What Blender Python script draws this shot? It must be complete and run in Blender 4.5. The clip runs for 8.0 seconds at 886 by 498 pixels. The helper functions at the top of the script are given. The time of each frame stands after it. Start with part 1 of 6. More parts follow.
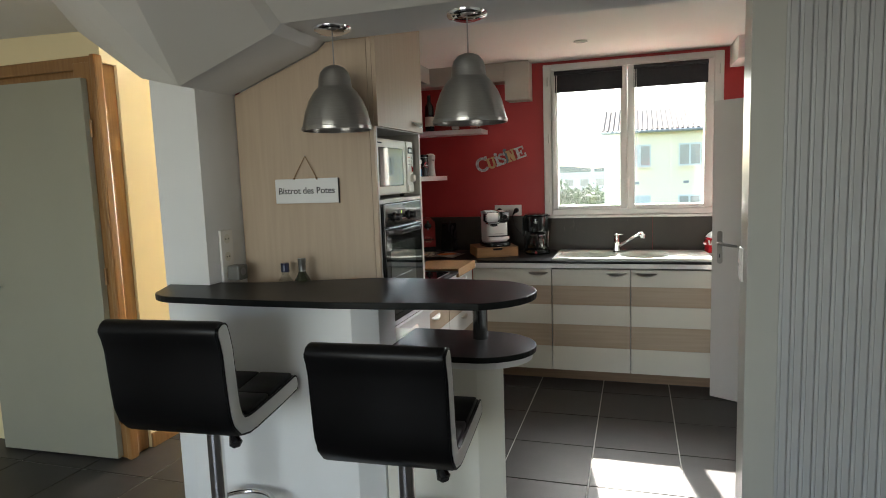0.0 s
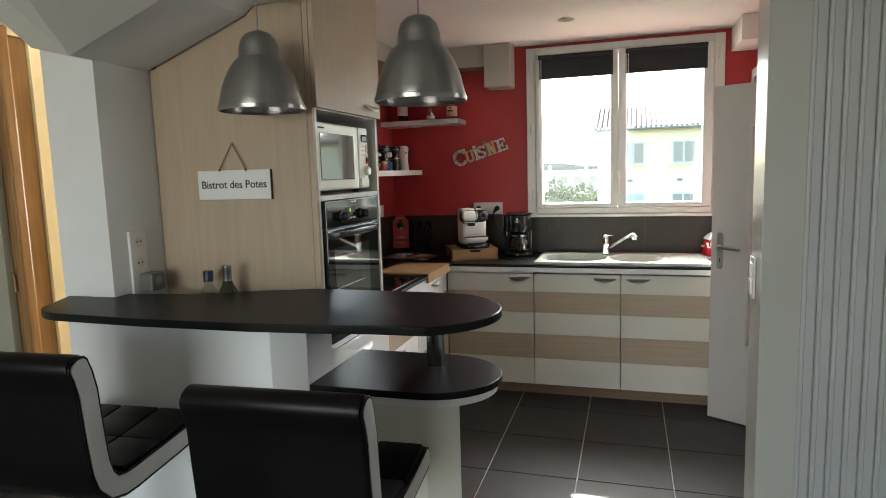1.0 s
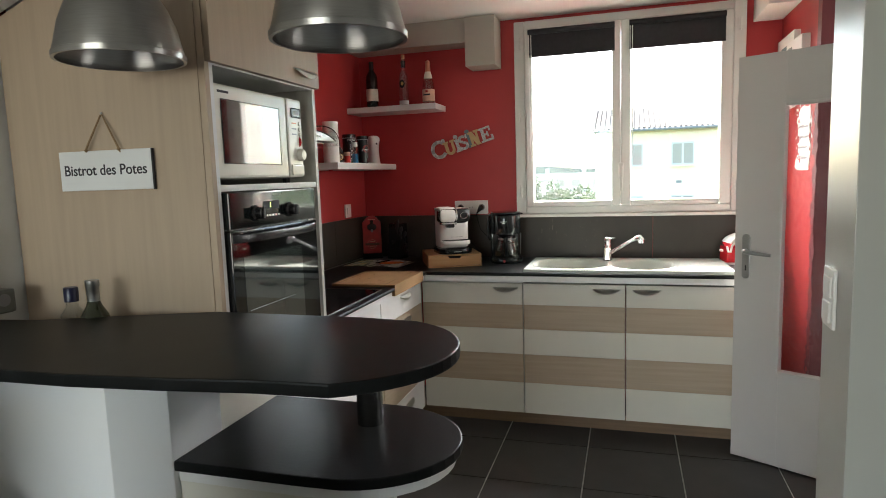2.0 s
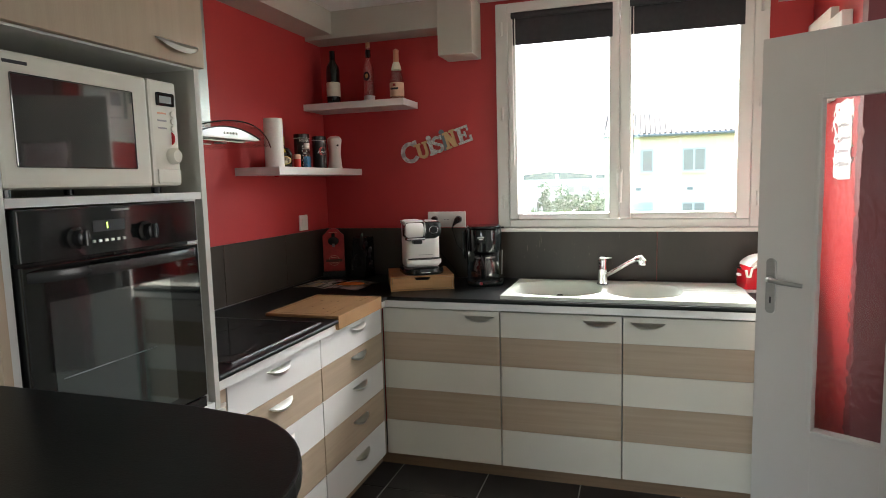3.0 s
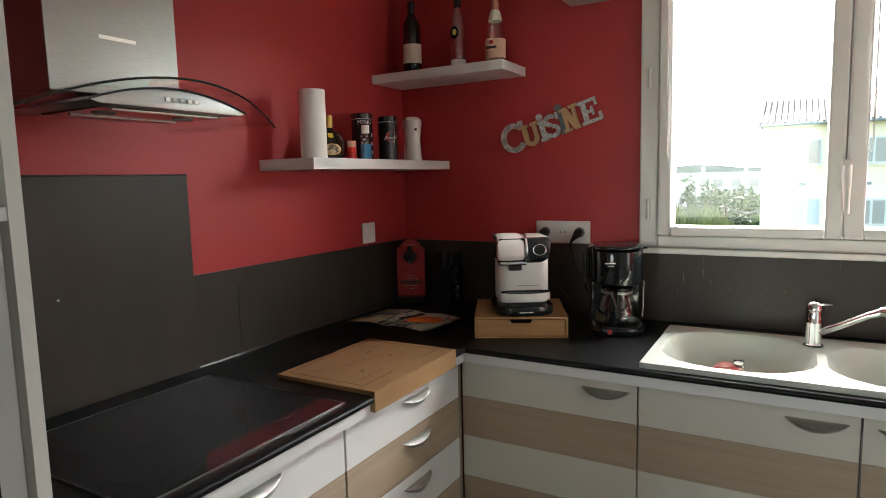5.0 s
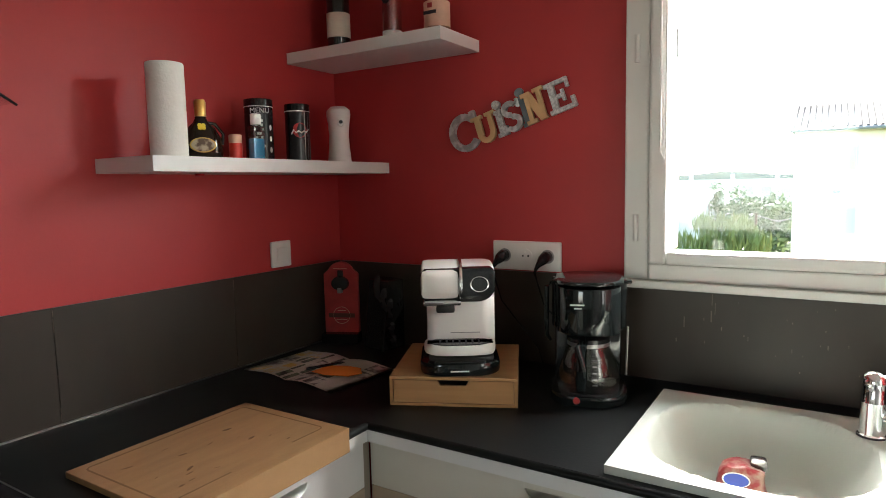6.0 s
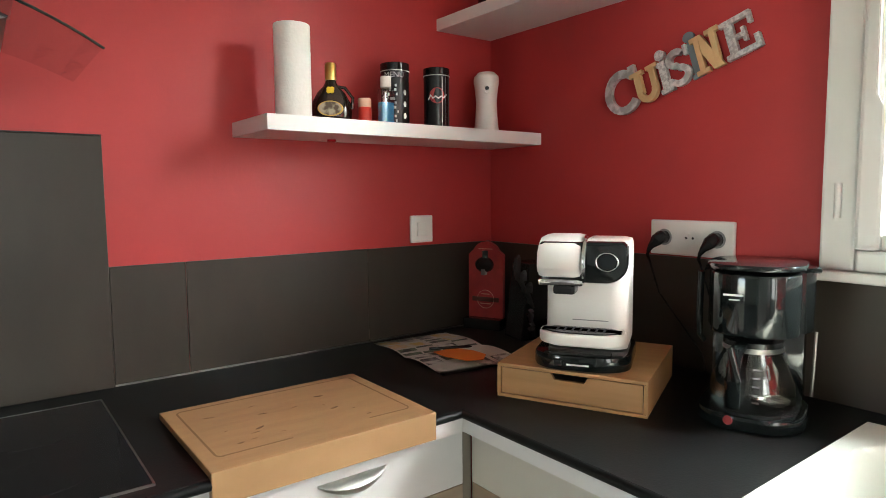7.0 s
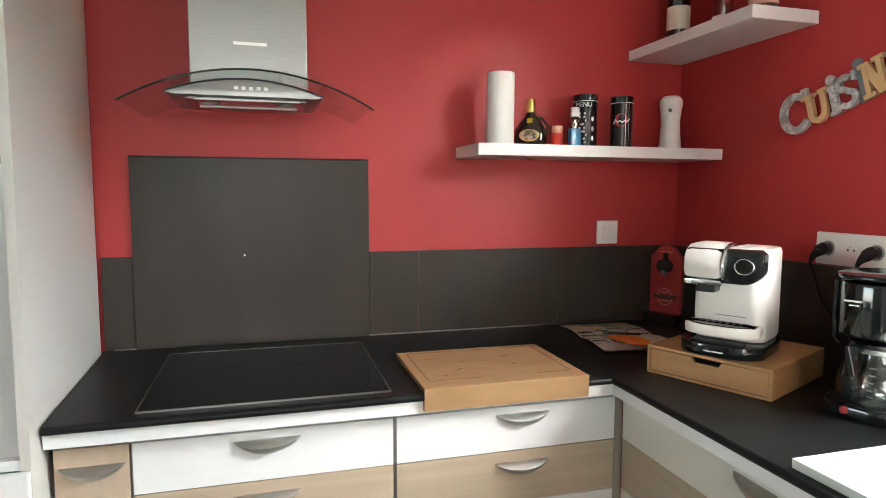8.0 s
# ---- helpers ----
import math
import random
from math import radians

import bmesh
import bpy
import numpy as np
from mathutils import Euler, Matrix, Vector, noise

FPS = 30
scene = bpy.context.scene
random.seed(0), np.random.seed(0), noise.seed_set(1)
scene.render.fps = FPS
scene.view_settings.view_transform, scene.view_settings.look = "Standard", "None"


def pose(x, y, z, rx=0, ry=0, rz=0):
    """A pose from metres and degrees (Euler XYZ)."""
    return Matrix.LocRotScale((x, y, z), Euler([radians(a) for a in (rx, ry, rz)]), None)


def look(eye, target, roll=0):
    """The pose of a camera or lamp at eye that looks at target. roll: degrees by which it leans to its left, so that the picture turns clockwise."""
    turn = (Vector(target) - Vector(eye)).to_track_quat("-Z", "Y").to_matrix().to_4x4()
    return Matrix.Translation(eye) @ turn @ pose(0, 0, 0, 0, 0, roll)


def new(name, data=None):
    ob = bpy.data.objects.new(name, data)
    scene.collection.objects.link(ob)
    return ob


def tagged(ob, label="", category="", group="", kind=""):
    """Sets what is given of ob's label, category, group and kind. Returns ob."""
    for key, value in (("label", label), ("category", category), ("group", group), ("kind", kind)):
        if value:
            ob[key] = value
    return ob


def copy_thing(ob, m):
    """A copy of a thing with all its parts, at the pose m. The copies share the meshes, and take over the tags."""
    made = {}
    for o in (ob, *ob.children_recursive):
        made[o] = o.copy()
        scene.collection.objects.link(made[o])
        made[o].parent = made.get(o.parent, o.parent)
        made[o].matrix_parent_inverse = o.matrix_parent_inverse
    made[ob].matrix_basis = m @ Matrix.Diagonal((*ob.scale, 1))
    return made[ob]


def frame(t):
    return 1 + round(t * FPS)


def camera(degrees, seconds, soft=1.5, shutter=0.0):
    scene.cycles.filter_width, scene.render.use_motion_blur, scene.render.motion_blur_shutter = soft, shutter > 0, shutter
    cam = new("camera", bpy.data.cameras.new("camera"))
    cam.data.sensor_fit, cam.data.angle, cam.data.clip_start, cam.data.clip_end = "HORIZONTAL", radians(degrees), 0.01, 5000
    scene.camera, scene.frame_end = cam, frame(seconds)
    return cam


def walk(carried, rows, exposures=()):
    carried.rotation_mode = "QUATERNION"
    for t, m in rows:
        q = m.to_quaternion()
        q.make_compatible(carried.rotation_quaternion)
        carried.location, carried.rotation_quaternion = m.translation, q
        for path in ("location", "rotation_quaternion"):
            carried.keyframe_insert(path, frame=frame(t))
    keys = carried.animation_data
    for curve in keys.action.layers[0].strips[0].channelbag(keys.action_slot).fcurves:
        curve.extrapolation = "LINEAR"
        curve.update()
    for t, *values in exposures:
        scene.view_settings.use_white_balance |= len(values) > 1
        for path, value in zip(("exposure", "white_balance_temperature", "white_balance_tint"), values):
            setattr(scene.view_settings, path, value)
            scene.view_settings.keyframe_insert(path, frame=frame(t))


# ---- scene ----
cam = camera(71.4, 8.0, 0.95)
PATH = [
    (0, (0.035, 0.254, 1.528), (-0.561, 2.149, 1.296), -2.0),
    (0.5, (0.056, 0.455, 1.518), (-0.53, 2.352, 1.278), -1.9),
    (1, (0.05, 0.718, 1.506), (-0.527, 2.618, 1.263), -1.7),
    (1.2, (0.039, 0.835, 1.495), (-0.54, 2.732, 1.239), -2.0),
    (2.3, (0.006, 1.549, 1.43), (-0.564, 3.453, 1.204), -1.8),
    (2.5, (0.032, 1.684, 1.438), (-0.542, 3.586, 1.211), -1.8),
    (3, (0.063, 1.94, 1.445), (-0.538, 3.836, 1.23), -1.5),
    (3.5, (0.018, 2.158, 1.439), (-0.685, 4.018, 1.222), -1.5),
    (4, (-0.049, 2.353, 1.47), (-0.888, 4.157, 1.26), -1.3),
    (4.2, (-0.085, 2.434, 1.468), (-0.976, 4.212, 1.259), -1.4),
    (5.3, (-0.172, 3.12, 1.457), (-1.169, 4.839, 1.232), -1.4),
    (5.5, (-0.179, 3.266, 1.469), (-1.178, 4.984, 1.252), -1.4),
    (6, (-0.191, 3.568, 1.454), (-1.249, 5.253, 1.249), -1.2),
    (6.5, (-0.182, 3.789, 1.41), (-1.514, 5.269, 1.223), -1.2),
    (6.8, (-0.155, 3.860, 1.371), (-1.647, 5.179, 1.190), -0.5),
    (7, (-0.125, 3.873, 1.351), (-1.712, 5.077, 1.172), -0.5),
    (7.5, (0.079, 3.85, 1.367), (-1.71, 4.727, 1.195), -0.2),
    (8, (0.304, 3.793, 1.388), (-1.612, 4.337, 1.202), 0.2),
]
EXPOSURES = [(0.0, 2.82, 6500, 10), (1.0, 2.98, 6500, 10), (2.5, 3.15, 6450, 10), (3.0, 3.16, 6420, 10), (3.5, 2.97, 6400, 10), (4.0, 2.88, 6400, 10), (5.5, 3.03, 6450, 10), (6.5, 3.36, 6430, 8), (6.8, 3.58, 6380, 6), (7.0, 3.88, 6350, 6), (7.5, 4.02, 6280, 6), (8.0, 3.95, 6250, 7)]
SKY_STRENGTH, SUN_POWER = 0.11, 4.5
KITCHEN_SKY, LIVING_SKY, HALL_SKY, RIGHT_FILL = 660.0, 8.5, 13.0, 2.0
walk(cam, [(t, look(eye, target, roll)) for t, eye, target, roll in PATH], EXPOSURES)

# ---------------------------------------------------------------- light
world = bpy.data.worlds.new("sky")
scene.world = world
world.use_nodes = True
wn = world.node_tree.nodes
sky = wn.new("ShaderNodeTexSky")
sky.sky_type, sky.sun_disc = "NISHITA", False
SUN_WAY = Vector((0.19, -1.0, -0.78)).normalized()
sky.sun_elevation, sky.sun_rotation = math.asin(-SUN_WAY.z), math.atan2(-SUN_WAY.x, -SUN_WAY.y)
wn["Background"].inputs["Strength"].default_value = SKY_STRENGTH
world.node_tree.links.new(sky.outputs["Color"], wn["Background"].inputs["Color"])


def lamp(name, kind, m, energy, color, size=None):
    data = bpy.data.lights.new(name, kind)
    data.energy, data.color = energy, color
    if kind == "SUN":
        data.angle = radians(0.6)
    if size:
        data.shape, data.size, data.size_y = "RECTANGLE", size[0], size[1]
    ob = new(name, data)
    ob.matrix_basis = m
    return ob


lamp("sun", "SUN", look((0, 12, 9), Vector((0, 12, 9)) + SUN_WAY), SUN_POWER, (1.0, 0.94, 0.86))
# the sky's light through the windows of the kitchen, the living room and the hall
lamp("kitchen_skylight", "AREA", look((0, 8.0, 4.2), (0.0, 4.6, 1.6)), KITCHEN_SKY, (1.0, 0.985, 0.95), (16.0, 3.0))
lamp("living_skylight", "AREA", look((-1.3, -2.92, 1.35), (-1.3, 0, 1.3)), LIVING_SKY, (1.0, 0.955, 0.88), (2.6, 1.9))
lamp("hall_skylight", "AREA", look((-2.2, 6.25, 1.5), (-2.4, 3, 1.2)), HALL_SKY, (1.0, 0.95, 0.85), (0.7, 1.3))
# added fill lamp from the right; no window is known there
lamp("right_room_fill", "AREA", look((2.38, 3.6, 1.5), (-1.0, 3.2, 1.4)), RIGHT_FILL, (1.0, 0.98, 0.94), (0.95, 1.15))

# ---------------------------------------------------------------- materials


def mat(name, color, rough=0.5, metal=0.0, vary=0.06, scale=6.0, bump=0.0, bump_scale=120.0, second=None, stretch=(1, 1, 1), coat=0.0, per_object=0.0, spec=0.5, sharp=False):
    m = bpy.data.materials.new(name)
    m.use_nodes = True
    n, l = m.node_tree.nodes, m.node_tree.links
    b = n["Principled BSDF"]
    b.inputs["Roughness"].default_value, b.inputs["Metallic"].default_value = rough, metal
    b.inputs["Coat Weight"].default_value = coat
    b.inputs["Specular IOR Level"].default_value = spec
    tc, mp = n.new("ShaderNodeTexCoord"), n.new("ShaderNodeMapping")
    mp.inputs["Scale"].default_value = stretch
    l.new(tc.outputs["Object"], mp.inputs["Vector"])
    big = n.new("ShaderNodeTexNoise")
    big.inputs["Scale"].default_value, big.inputs["Detail"].default_value = scale, 5
    l.new(mp.outputs["Vector"], big.inputs["Vector"])
    ramp = n.new("ShaderNodeValToRGB")
    low = second or tuple(c * (1 - vary) for c in color)
    high = color if second else tuple(min(1, c * (1 + vary)) for c in color)
    ramp.color_ramp.elements[0].color, ramp.color_ramp.elements[1].color = (*low, 1), (*high, 1)
    ramp.color_ramp.elements[0].position, ramp.color_ramp.elements[1].position = (0.42, 0.58) if sharp else (0.3, 0.7)
    l.new(big.outputs["Fac"], ramp.inputs["Fac"])
    out = ramp.outputs["Color"]
    if per_object:
        info, hsv, mapr = n.new("ShaderNodeObjectInfo"), n.new("ShaderNodeHueSaturation"), n.new("ShaderNodeMapRange")
        mapr.inputs["To Min"].default_value, mapr.inputs["To Max"].default_value = 1 - per_object, 1 + per_object
        l.new(info.outputs["Random"], mapr.inputs["Value"])
        l.new(mapr.outputs["Result"], hsv.inputs["Value"])
        l.new(out, hsv.inputs["Color"])
        out = hsv.outputs["Color"]
    l.new(out, b.inputs["Base Color"])
    fine = n.new("ShaderNodeTexNoise")
    fine.inputs["Scale"].default_value, fine.inputs["Detail"].default_value = bump_scale, 3
    l.new(mp.outputs["Vector"], fine.inputs["Vector"])
    rr = n.new("ShaderNodeMapRange")
    rr.inputs["To Min"].default_value, rr.inputs["To Max"].default_value = max(0.0, rough - 0.025), min(1.0, rough + 0.025)
    l.new(big.outputs["Fac"], rr.inputs["Value"])
    l.new(rr.outputs["Result"], b.inputs["Roughness"])
    if bump:
        bp = n.new("ShaderNodeBump")
        bp.inputs["Strength"].default_value, bp.inputs["Distance"].default_value = bump, 0.002
        l.new(fine.outputs["Fac"], bp.inputs["Height"])
        l.new(bp.outputs["Normal"], b.inputs["Normal"])
    return m


def glass(name, color=(1, 1, 1), rough=0.0, bump=0.0, bump_scale=30.0, ior=1.45):
    m = bpy.data.materials.new(name)
    m.use_nodes = True
    n, l = m.node_tree.nodes, m.node_tree.links
    b = n["Principled BSDF"]
    b.inputs["Base Color"].default_value = (*color, 1)
    b.inputs["Transmission Weight"].default_value, b.inputs["Roughness"].default_value, b.inputs["IOR"].default_value = 1.0, rough, ior
    if bump:
        tc, mp, no, bp = n.new("ShaderNodeTexCoord"), n.new("ShaderNodeMapping"), n.new("ShaderNodeTexVoronoi"), n.new("ShaderNodeBump")
        mp.inputs["Scale"].default_value = (1, 1, 0.55)
        no.feature, no.inputs["Scale"].default_value = "SMOOTH_F1", bump_scale
        bp.inputs["Strength"].default_value, bp.inputs["Distance"].default_value = bump, 0.01
        l.new(tc.outputs["Object"], mp.inputs["Vector"])
        l.new(mp.outputs["Vector"], no.inputs["Vector"])
        l.new(no.outputs["Distance"], bp.inputs["Height"])
        l.new(bp.outputs["Normal"], b.inputs["Normal"])
    return m


def thin_pane(name, tint=(0.97, 0.99, 0.98), gloss=0.08):
    """Clear thin glass: mostly see-through, mirror-like towards grazing views."""
    m = bpy.data.materials.new(name)
    m.use_nodes = True
    n, l = m.node_tree.nodes, m.node_tree.links
    n.remove(n["Principled BSDF"])
    tr, gl, mx = n.new("ShaderNodeBsdfTransparent"), n.new("ShaderNodeBsdfGlossy"), n.new("ShaderNodeMixShader")
    lw, pw, ad = n.new("ShaderNodeLayerWeight"), n.new("ShaderNodeMath"), n.new("ShaderNodeMath")
    tr.inputs["Color"].default_value = (*tint, 1)
    gl.inputs["Roughness"].default_value = 0.02
    pw.operation, ad.operation = "POWER", "MULTIPLY_ADD"
    pw.inputs[1].default_value = 4.0
    ad.inputs[1].default_value, ad.inputs[2].default_value = 0.6, 0.5 * gloss
    l.new(lw.outputs["Facing"], pw.inputs[0])
    l.new(pw.outputs[0], ad.inputs[0])
    l.new(ad.outputs[0], mx.inputs["Fac"])
    l.new(tr.outputs["BSDF"], mx.inputs[1])
    l.new(gl.outputs["BSDF"], mx.inputs[2])
    l.new(mx.outputs["Shader"], n["Material Output"].inputs["Surface"])
    return m


def emissive(name, color, power):
    m = mat(name, color)
    b = m.node_tree.nodes["Principled BSDF"]
    b.inputs["Emission Color"].default_value, b.inputs["Emission Strength"].default_value = (*color, 1), power
    return m


WHITE = mat("white_wall_paint", (0.74, 0.75, 0.74), 0.7, vary=0.03, scale=3, bump=0.15, bump_scale=160)
CEILING = mat("ceiling_paint", (0.78, 0.77, 0.72), 0.8, vary=0.02, scale=2, bump=0.1)
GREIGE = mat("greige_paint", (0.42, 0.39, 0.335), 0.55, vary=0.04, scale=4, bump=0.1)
RED = mat("red_wall_paint", (0.43, 0.040, 0.040), 0.46, vary=0.07, scale=2.5, bump=0.14, bump_scale=140, spec=0.35)
# darker red: the shade behind the open door is put into the colour
RED_SHADED = mat("red_wall_paint_shaded", (0.15, 0.028, 0.034), 0.5, vary=0.06, scale=2.5, bump=0.3, bump_scale=140)
YELLOW = mat("pale_yellow_paint", (0.80, 0.69, 0.42), 0.7, vary=0.03, scale=3, bump=0.15)
VENEER = mat("pale_ash_veneer", (0.47, 0.37, 0.27), 0.42, second=(0.425, 0.33, 0.238), scale=5.0, stretch=(9, 9, 0.5), bump=0.12, bump_scale=40)
VENEER_H = mat("pale_ash_front", (0.43, 0.34, 0.245), 0.45, second=(0.375, 0.295, 0.21), scale=5.0, stretch=(0.5, 0.5, 16), bump=0.12, bump_scale=40)
CREAM = mat("cream_lacquer", (0.64, 0.62, 0.54), 0.42, vary=0.02, scale=4)
TAUPE = mat("taupe_filler", (0.25, 0.215, 0.17), 0.5, vary=0.05, scale=6)
BRIGHT = mat("white_melamine", (0.71, 0.71, 0.69), 0.32, vary=0.02, scale=4)
PLINTH = mat("brown_plinth", (0.26, 0.17, 0.10), 0.5, second=(0.20, 0.13, 0.075), scale=5, stretch=(0.6, 0.6, 14))
BLACKTOP = mat("black_laminate", (0.0080, 0.0088, 0.0086), 0.36, vary=0.25, scale=14, bump=0.12, bump_scale=260, spec=0.14)
STRIP = mat("dark_brown_upstand", (0.036, 0.030, 0.024), 0.38, second=(0.047, 0.038, 0.030), scale=7, stretch=(1, 1, 0.4), bump=0.1, spec=0.25)
MICROWAVE_GLASS = mat("mirrored_microwave_glass", (0.012, 0.014, 0.014), 0.05, vary=0.1, coat=1.0, spec=1.0)
CERAMIC_GLASS = mat("black_hob_glass", (0.006, 0.006, 0.007), 0.06, vary=0.1)
OVEN_GLASS = mat("dark_oven_glass", (0.006, 0.007, 0.007), 0.04, vary=0.1, spec=0.6)
OVEN_WINDOW = mat("grey_oven_window", (0.030, 0.040, 0.038), 0.05, vary=0.15, scale=3, coat=1.0, spec=1.0)
STEEL = mat("brushed_steel", (0.33, 0.33, 0.315), 0.36, 1.0, vary=0.05, scale=30, stretch=(1, 1, 12), bump=0.08, bump_scale=300)
ALU = mat("brushed_aluminium", (0.36, 0.355, 0.34), 0.30, 1.0, vary=0.06, scale=20, stretch=(1, 1, 20), bump=0.03, bump_scale=200)
ALU.node_tree.nodes["Principled BSDF"].inputs["Anisotropic"].default_value = 0.6
ALU.node_tree.nodes["Principled BSDF"].inputs["Anisotropic Rotation"].default_value = 0.25
GLASSEDGE = mat("polished_glass_edge", (0.02, 0.028, 0.026), 0.10, vary=0.1, spec=1.0)
UNDERSIDE = mat("polished_dark_steel", (0.20, 0.19, 0.18), 0.22, 1.0, vary=0.1, scale=20)
CHROME = mat("chrome", (0.80, 0.80, 0.80), 0.08, 1.0, vary=0.02)
SILVER = mat("silver_handle", (0.76, 0.75, 0.71), 0.42, 1.0, vary=0.04, scale=30)
PLASTIC = mat("white_plastic", (0.78, 0.77, 0.73), 0.35, vary=0.02)
OFFWHITE = mat("off_white_plastic", (0.72, 0.70, 0.61), 0.3, vary=0.02, coat=0.3)
BLACKP = mat("black_plastic", (0.016, 0.016, 0.017), 0.25, vary=0.2)
BLACKG = mat("gloss_black_plastic", (0.010, 0.013, 0.013), 0.09, vary=0.2)
GREYP = mat("grey_plastic", (0.25, 0.25, 0.25), 0.4)
LEATHER = mat("black_leather", (0.003, 0.003, 0.0033), 0.36, vary=0.3, scale=8, bump=0.12, bump_scale=220, spec=0.2)
LEATHERW = mat("white_leather", (0.62, 0.62, 0.60), 0.45, vary=0.05, bump=0.2, bump_scale=200)
BAMBOO = mat("bamboo", (0.33, 0.195, 0.090), 0.45, second=(0.265, 0.150, 0.066), scale=5.5, stretch=(7, 1.3, 2), bump=0.12)
BAMBOO2 = mat("bamboo_box", (0.47, 0.27, 0.115), 0.42, second=(0.39, 0.215, 0.085), scale=6, stretch=(0.8, 10, 10), bump=0.08)
OAK = mat("varnished_oak", (0.33, 0.18, 0.068), 0.36, second=(0.25, 0.128, 0.045), scale=6, stretch=(10, 10, 0.6), bump=0.1)
DOORW = mat("door_paint", (0.52, 0.50, 0.475), 0.5, vary=0.03, scale=3, bump=0.08)
DOORC = mat("cream_door_paint", (0.32, 0.315, 0.245), 0.5, vary=0.03, scale=3)
PVC = mat("white_pvc", (0.62, 0.615, 0.58), 0.35, vary=0.02, scale=4)
FOLD = mat("folding_door_plastic", (0.42, 0.43, 0.425), 0.4, vary=0.04, scale=10, stretch=(1, 1, 0.2))
BLIND = mat("black_blind_cloth", (0.018, 0.017, 0.020), 0.75, vary=0.2, scale=40, bump=0.2, bump_scale=500)
TILE = mat("anthracite_tile", (0.046, 0.042, 0.040), 0.46, second=(0.034, 0.031, 0.030), scale=7, bump=0.08, bump_scale=60, per_object=0.10, spec=0.3)
GROUT = mat("pale_grout", (0.46, 0.45, 0.43), 0.85, vary=0.15, scale=20)
COMPOSITE = mat("cream_sink_composite", (0.46, 0.49, 0.44), 0.38, vary=0.03, scale=5, spec=0.35)
PAPERW = mat("white_paper", (0.80, 0.79, 0.74), 0.9, vary=0.02, scale=60, bump=0.5, bump_scale=120)
ORANGE = mat("orange_paper", (0.75, 0.20, 0.02), 0.7, vary=0.06)
REDP = mat("red_plastic", (0.50, 0.012, 0.02), 0.22, vary=0.04, coat=0.4)
REDW = mat("red_painted_wood", (0.42, 0.035, 0.036), 0.6, vary=0.25, scale=18)
BLUEL = mat("blue_liquid", (0.05, 0.30, 0.58), 0.15, vary=0.1)
REDL = mat("red_wax", (0.62, 0.035, 0.02), 0.3, vary=0.1)
GOLD = mat("gold_foil", (0.60, 0.42, 0.12), 0.35, 0.8, vary=0.1)
COPPER = mat("copper_foil", (0.62, 0.28, 0.17), 0.4, 0.6, vary=0.1)
BOTTLEDARK = mat("dark_bottle_glass", (0.006, 0.007, 0.006), 0.06, vary=0.2, coat=0.5)
BOTTLEBROWN = mat("brown_bottle_glass", (0.016, 0.007, 0.003), 0.07, vary=0.2, coat=0.5)
LABEL = mat("cream_label", (0.70, 0.64, 0.52), 0.7, vary=0.05, scale=30)
PINK = mat("pink_label", (0.68, 0.42, 0.30), 0.7, vary=0.08, scale=30)
CORK = mat("cork", (0.50, 0.30, 0.15), 0.8, vary=0.2, scale=120)
KRAFT = mat("kraft_letter", (0.58, 0.38, 0.19), 0.7, vary=0.08, scale=30)
ZINC = mat("zinc_letter", (0.50, 0.51, 0.51), 0.5, 0.35, vary=0.25, scale=45, sharp=True)
SPECKLE = mat("glitter_letter", (0.62, 0.63, 0.62), 0.45, 0.2, second=(0.40, 0.41, 0.41), scale=160, sharp=True)
SLATE = mat("slate_letter", (0.16, 0.20, 0.22), 0.55, vary=0.1)
INK = mat("dark_print", (0.03, 0.03, 0.035), 0.7)
PRINTW = mat("white_print", (0.75, 0.75, 0.73), 0.6)
ROPE = mat("jute_cord", (0.26, 0.17, 0.09), 0.9, vary=0.2, scale=200)
ENAMEL = mat("white_enamel_plate", (0.74, 0.75, 0.74), 0.35, vary=0.03, scale=10)
HOODGLASS = thin_pane("hood_glass", (0.86, 0.90, 0.88), 0.15)
PANE = thin_pane("window_glass")
CARAFE = thin_pane("carafe_glass", (0.82, 0.83, 0.80), 0.2)
BOTTLECLEAR = thin_pane("clear_bottle_glass", (0.86, 0.87, 0.85), 0.2)
CATHEDRAL = glass("hammered_glass", (0.97, 0.95, 0.94), 0.0, 0.20, 62.0)
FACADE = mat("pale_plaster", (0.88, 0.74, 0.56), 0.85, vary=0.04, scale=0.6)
ROOFTILE = mat("roof_tile", (0.10, 0.068, 0.06), 0.85, second=(0.055, 0.042, 0.04), scale=2)
FARWHITE = mat("far_white_plaster", (0.56, 0.56, 0.55), 0.85, vary=0.03, scale=0.2)
WINDOWDARK = mat("far_window_glass", (0.32, 0.30, 0.27), 0.15)
LEAF = mat("tree_leaf", (0.075, 0.12, 0.04), 0.6, second=(0.045, 0.085, 0.03), scale=1.5)
LEAFY = mat("willow_leaf", (0.17, 0.20, 0.06), 0.6, second=(0.11, 0.15, 0.04), scale=1.5)
BARK = mat("bark", (0.10, 0.075, 0.05), 0.9, vary=0.3)
GRASS = mat("grass", (0.10, 0.15, 0.05), 0.9, vary=0.3, scale=0.3)
HILL = mat("far_hill", (0.12, 0.15, 0.13), 0.95, vary=0.3, scale=0.02)
POSTSTEEL = mat("polished_steel_post", (0.30, 0.30, 0.30), 0.17, 1.0, vary=0.05, scale=40, stretch=(1, 1, 0.1))
POSTSHEEN = mat("satin_white_post", (0.43, 0.43, 0.39), 0.3, vary=0.02, scale=4)

# ---------------------------------------------------------------- mesh tools


